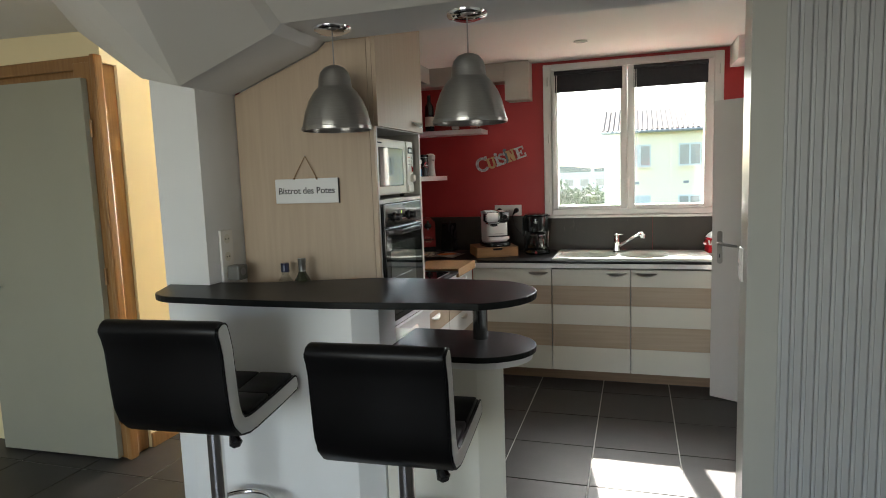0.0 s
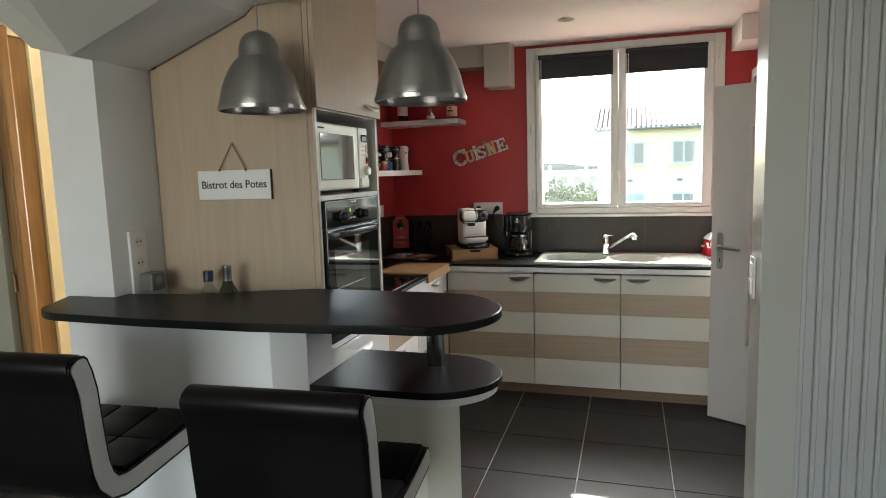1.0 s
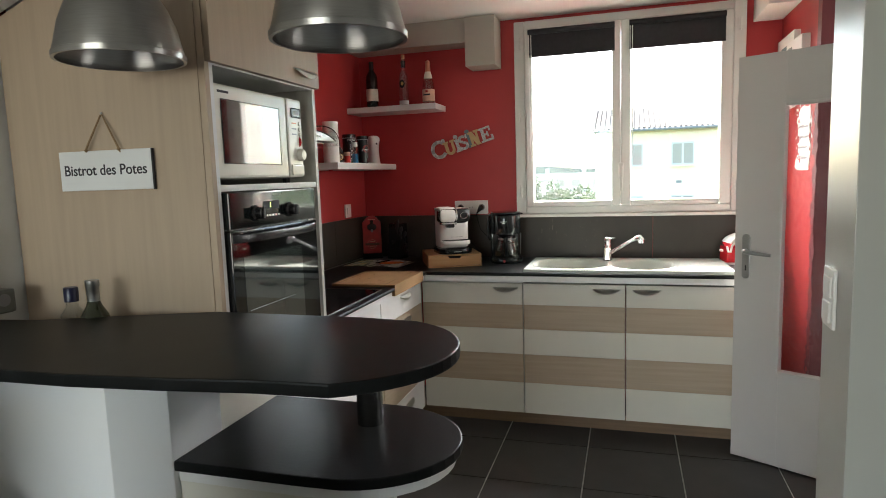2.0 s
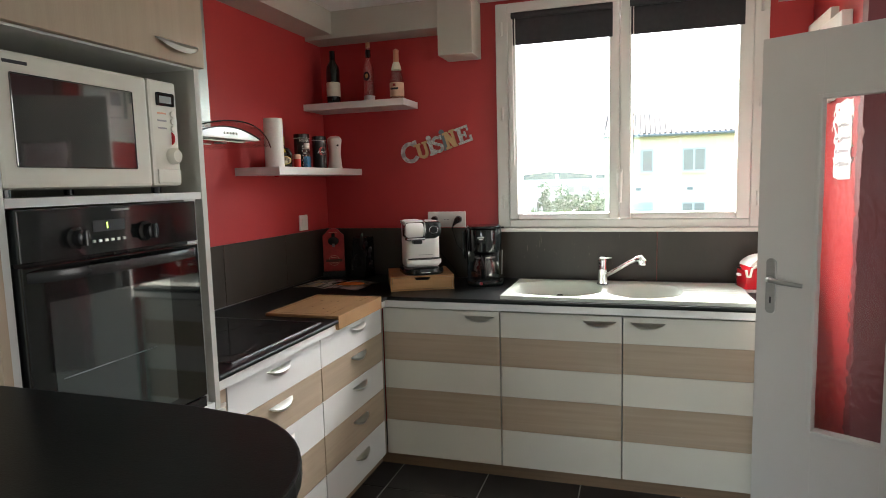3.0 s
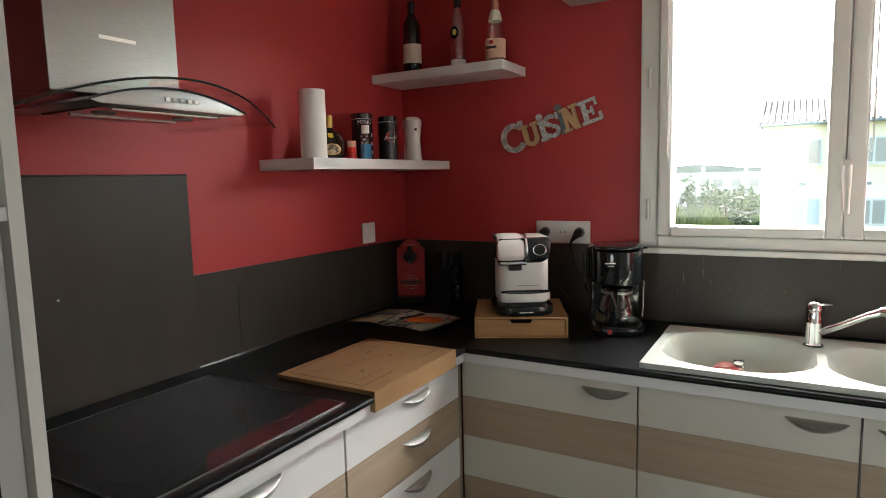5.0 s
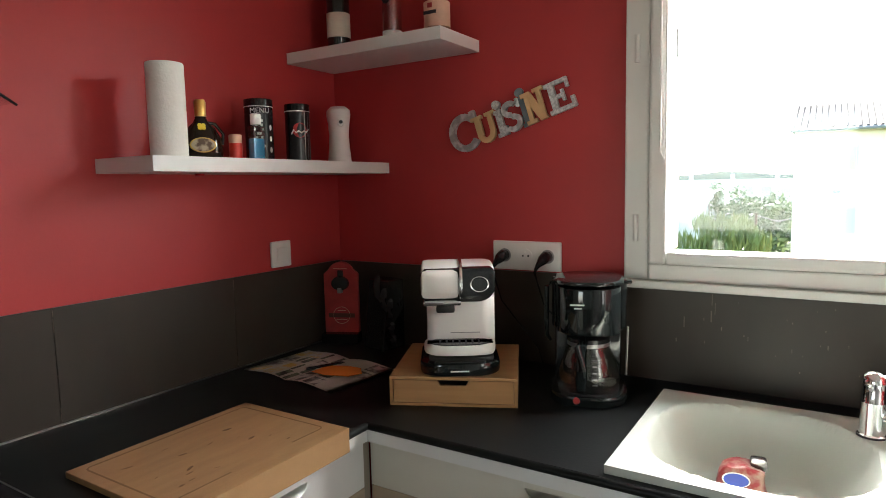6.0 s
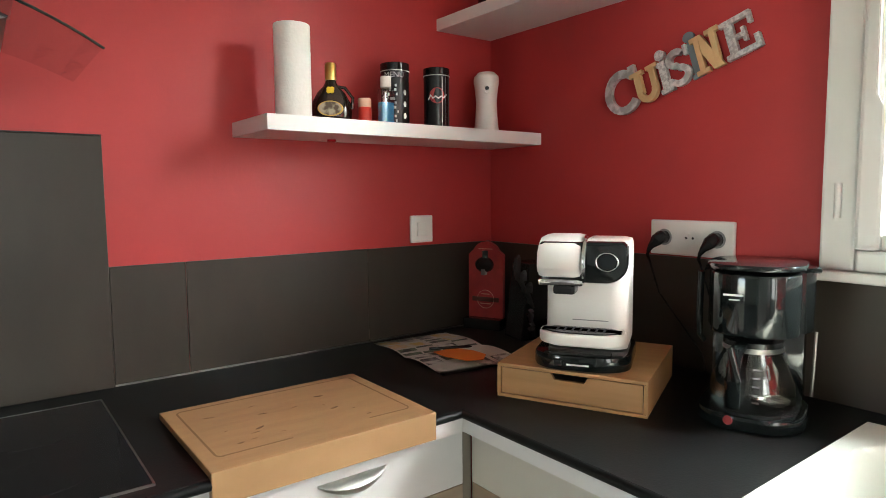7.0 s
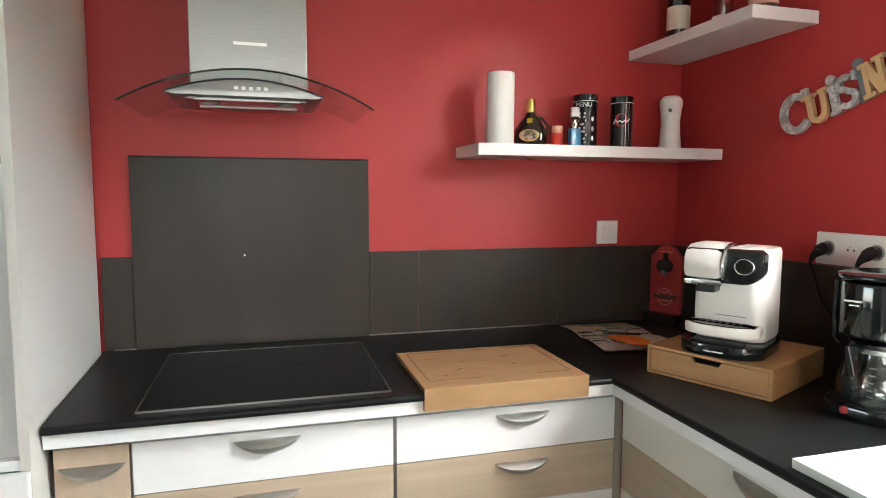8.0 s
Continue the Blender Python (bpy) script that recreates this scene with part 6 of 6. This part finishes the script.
ts = thing("toaster", (0.625, 5.095, ZT), 12, label="red and pale grey toaster beside the sink", category="toaster")
side = [(-0.105, 0.012), (0.105, 0.012), (0.100, 0.10)] + arc(0.0, 0.085, 0.095, 10, 170, 12, 0.078) + [(-0.100, 0.10)]
part("shell", prism(side, "y", -0.065, 0.065, bevel=0.010), REDP, ts, "gloss red shell", smooth=True)
cap = [(p[0] * 1.02, p[1] + 0.003) for p in side if p[1] > 0.105]
part("top", prism(cap, "y", -0.067, 0.067, bevel=0.006), mat("pale_grey_plastic", (0.62, 0.63, 0.60), 0.35), ts, smooth=True)
part("trim", tube([(-0.104, -0.066, 0.105), (-0.098, -0.068, 0.075), (-0.086, -0.069, 0.072), (-0.078, -0.069, 0.11), (-0.04, -0.069, 0.135)], 0.006, 8), PLASTIC, ts, smooth=True)
part("foot", box(-0.108, 0.108, -0.068, 0.068, 0, 0.013, 0.004), PLASTIC, ts)
part("lever", box(-0.118, -0.104, -0.015, 0.015, 0.07, 0.082, 0.003), PLASTIC, ts)

# ---------------------------------------------------------------- outside
structure("ground", box(-900, 900, 7, 1500, -9.2, -9.0), GRASS, "green ground far below the window", "ground")
house = thing("apartment_house", (6, 46, -9), label="pale rendered apartment house with a tiled roof", category="house")
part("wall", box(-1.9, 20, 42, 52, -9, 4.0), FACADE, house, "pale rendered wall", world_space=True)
part("roof", prism([(41.5, 3.95), (47, 5.75), (52.5, 3.95)], "x", -2.1, 20.2), ROOFTILE, house, "clay tile roof", world_space=True)
part("gutter", tube([(-2.1, 41.45, 3.92), (20.2, 41.45, 3.92)], 0.09, 8), GREYP, house, world_space=True)
bm = bmesh.new()
for k in range(74):
    x = -2.0 + 0.30 * k
    tube([(x, 41.45, 4.00), (x, 46.95, 5.80)], 0.085, 6, bm)
tagged(part("roof_tiles", bm, ROOFTILE, house, "rows of round clay tiles", world_space=True), kind="stuff")
for k in range(6):
    x = -0.36 + 2.97 * k
    for z in (1.72, -1.50, -4.72):
        w = part("window", box(x, x + 1.32, 41.94, 42.02, z, z + 1.40, 0.01), PVC, house, "white window", world_space=True)
        for s in (0.08, 0.72):
            shut = k == 0 and (s < 0.1 or z < 0)
            part("shutter" if shut else "pane", box(x + s, x + s + 0.52, 41.90 if shut else 41.92, 41.945, z + 0.10, z + 1.30), FARWHITE if shut else WINDOWDARK, w, "closed white shutter" if shut else "", world_space=True)
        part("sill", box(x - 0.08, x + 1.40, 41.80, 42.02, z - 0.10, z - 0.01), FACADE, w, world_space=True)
    part("vent", box(x + 0.30, x + 0.62, 41.97, 42.01, 0.62, 0.78), GREYP, house, world_space=True)
block = thing("apartment_block", (-20, 150, -9), label="long white flat-roofed apartment block", category="apartment block")
part("wall", box(-48, -2, 145, 158, -9, 0.9), FARWHITE, block, world_space=True)
part("roof", box(-48.6, -1.4, 144.4, 158.6, 0.92, 1.5), FARWHITE, block, world_space=True)
for k in range(13):
    for z in (-1.6, -4.4, -7.2):
        w = part("window", box(-46 + 3.4 * k, -44.2 + 3.4 * k, 144.85, 145.05, z, z + 1.5), WINDOWDARK, block, world_space=True)
for k in range(5):
    part("chimney", box(-44 + 8.5 * k, -43.3 + 8.5 * k, 150, 151, 1.5, 2.6), FARWHITE, block, world_space=True)
near = thing("neighbour_block", (-13, 70, -9), label="white gable of a neighbouring block", category="apartment block")
part("wall", box(-16, -9.3, 60, 78, -9, 0.2), FARWHITE, near, world_space=True)
part("roof", box(-16.2, -9.1, 59.8, 78.2, 0.2, 0.45), FARWHITE, near, world_space=True)
for k in range(3):
    part("window", box(-9.305, -9.27, 62 + 4.5 * k, 63.3 + 4.5 * k, -2.2, -0.7), WINDOWDARK, near, world_space=True)


def tree(at, height, spread, leaf_mat, seed, count=1400, droop=0.0, label="leafy green tree outside the window"):
    random.seed(seed)
    t = thing("tree", at, label=label, category="tree", group="trees outside")
    tr = tube([(0, 0, 0), (0.1, 0, height * 0.3), (0, 0.1, height * 0.55)], [0.28, 0.22, 0.12], 8)
    for k in range(7):
        a = 2.4 * k
        tube([(0, 0, height * (0.25 + 0.04 * k)), (spread * 0.35 * math.cos(a), spread * 0.35 * math.sin(a), height * (0.5 + 0.05 * k)), (spread * 0.6 * math.cos(a), spread * 0.6 * math.sin(a), height * (0.62 + 0.04 * k))], [0.11, 0.07, 0.03], 6, tr)
    part("trunk", tr, BARK, t, smooth=True)
    verts, faces = [], []
    clumps = [(Vector((random.gauss(0, 0.42) * spread, random.gauss(0, 0.42) * spread, height * random.uniform(0.42, 0.95))), random.uniform(0.16, 0.30) * spread) for _ in range(26)]
    for k in range(count):
        c, r = random.choice(clumps)
        d = Vector((random.gauss(0, 1), random.gauss(0, 1), random.gauss(0, 0.8))).normalized() * r * random.uniform(0.5, 1.05)
        p = c + d
        u = Vector((random.gauss(0, 1), random.gauss(0, 1), random.gauss(0, 1))).normalized()
        w = u.cross(d).normalized() if d.length > 0 else Vector((0, 0, 1))
        s = random.uniform(0.10, 0.22) * (spread / 3.5)
        if droop:
            u, w = Vector((random.gauss(0, 0.2), random.gauss(0, 0.2), -1)).normalized() * (1 + droop), Vector((random.gauss(0, 1), random.gauss(0, 1), 0)).normalized() * 0.6
        n = len(verts)
        verts += [p + u * s * 1.5, p + w * s * 0.7, p - u * s * 1.5, p - w * s * 0.7]
        faces.append((n, n + 1, n + 2, n + 3))
    me = bpy.data.meshes.new("crown")
    me.from_pydata([tuple(v) for v in verts], [], faces)
    me.materials.append(leaf_mat)
    ob = new("crown", me)
    ob.parent = t


tree((-6.2, 62, -9), 9.2, 3.6, LEAF, 1, 2600)
tree((-3.6, 58, -9), 9.0, 3.4, LEAF, 2, 2600)
tree((-9.2, 66, -9), 10.2, 3.2, LEAF, 3, 2000)
tree((-6.3, 48, -9), 7.9, 3.0, LEAFY, 4, 3200, 1.2, "pale drooping willow outside the window")
bm = bmesh.new()
prev = None
for k in range(61):
    x = -700 + 1400 * k / 60
    h = 6.5 + 2.5 * math.sin(k * 0.55) + 1.6 * math.sin(k * 1.7 + 1)
    pair = (bm.verts.new((x, 700, -9)), bm.verts.new((x, 700, h)), bm.verts.new((x, 900, h * 0.7)))
    if prev:
        bm.faces.new((prev[0], pair[0], pair[1], prev[1]))
        bm.faces.new((prev[1], pair[1], pair[2], prev[2]))
    prev = pair
structure("backdrop", bm, HILL, "wooded hills on the horizon", "hills")
pole = thing("utility_pole", (-4.55, 52, -9), label="wooden utility pole among the trees", category="pole")
part("pole", tube([(0, 0, 0), (0, 0, 8.1)], [0.12, 0.09], 8), BARK, pole, smooth=True)
part("wire", tube([(0.0, 0, 7.9), (1.4, 0, 7.5), (3.2, 0.1, 7.95)], 0.03, 5), GREYP, pole)

# ---------------------------------------------------------------- floor tiles
PITCH, JX, JY = 0.448, -0.633, 4.532
tile_mesh = None
for i in range(-9, 8):
    for j in range(-17, 5):
        x0, y0 = JX + PITCH * i, JY + PITCH * j
        if x0 > 2.1 or x0 < -4.0 or y0 < -3.1 or y0 > 6.0:
            continue
        if tile_mesh is None:
            first = part("tile", box(0.0032, PITCH - 0.0032, 0.0032, PITCH - 0.0032, -0.006, 0.0, 0.0012, segments=1), TILE, grout)
            tile_mesh = first.data
            first.matrix_basis = pose(x0, y0, 0)
            continue
        t = new("tile", tile_mesh)
        t.parent = grout
        t.matrix_basis = pose(x0, y0, 0)
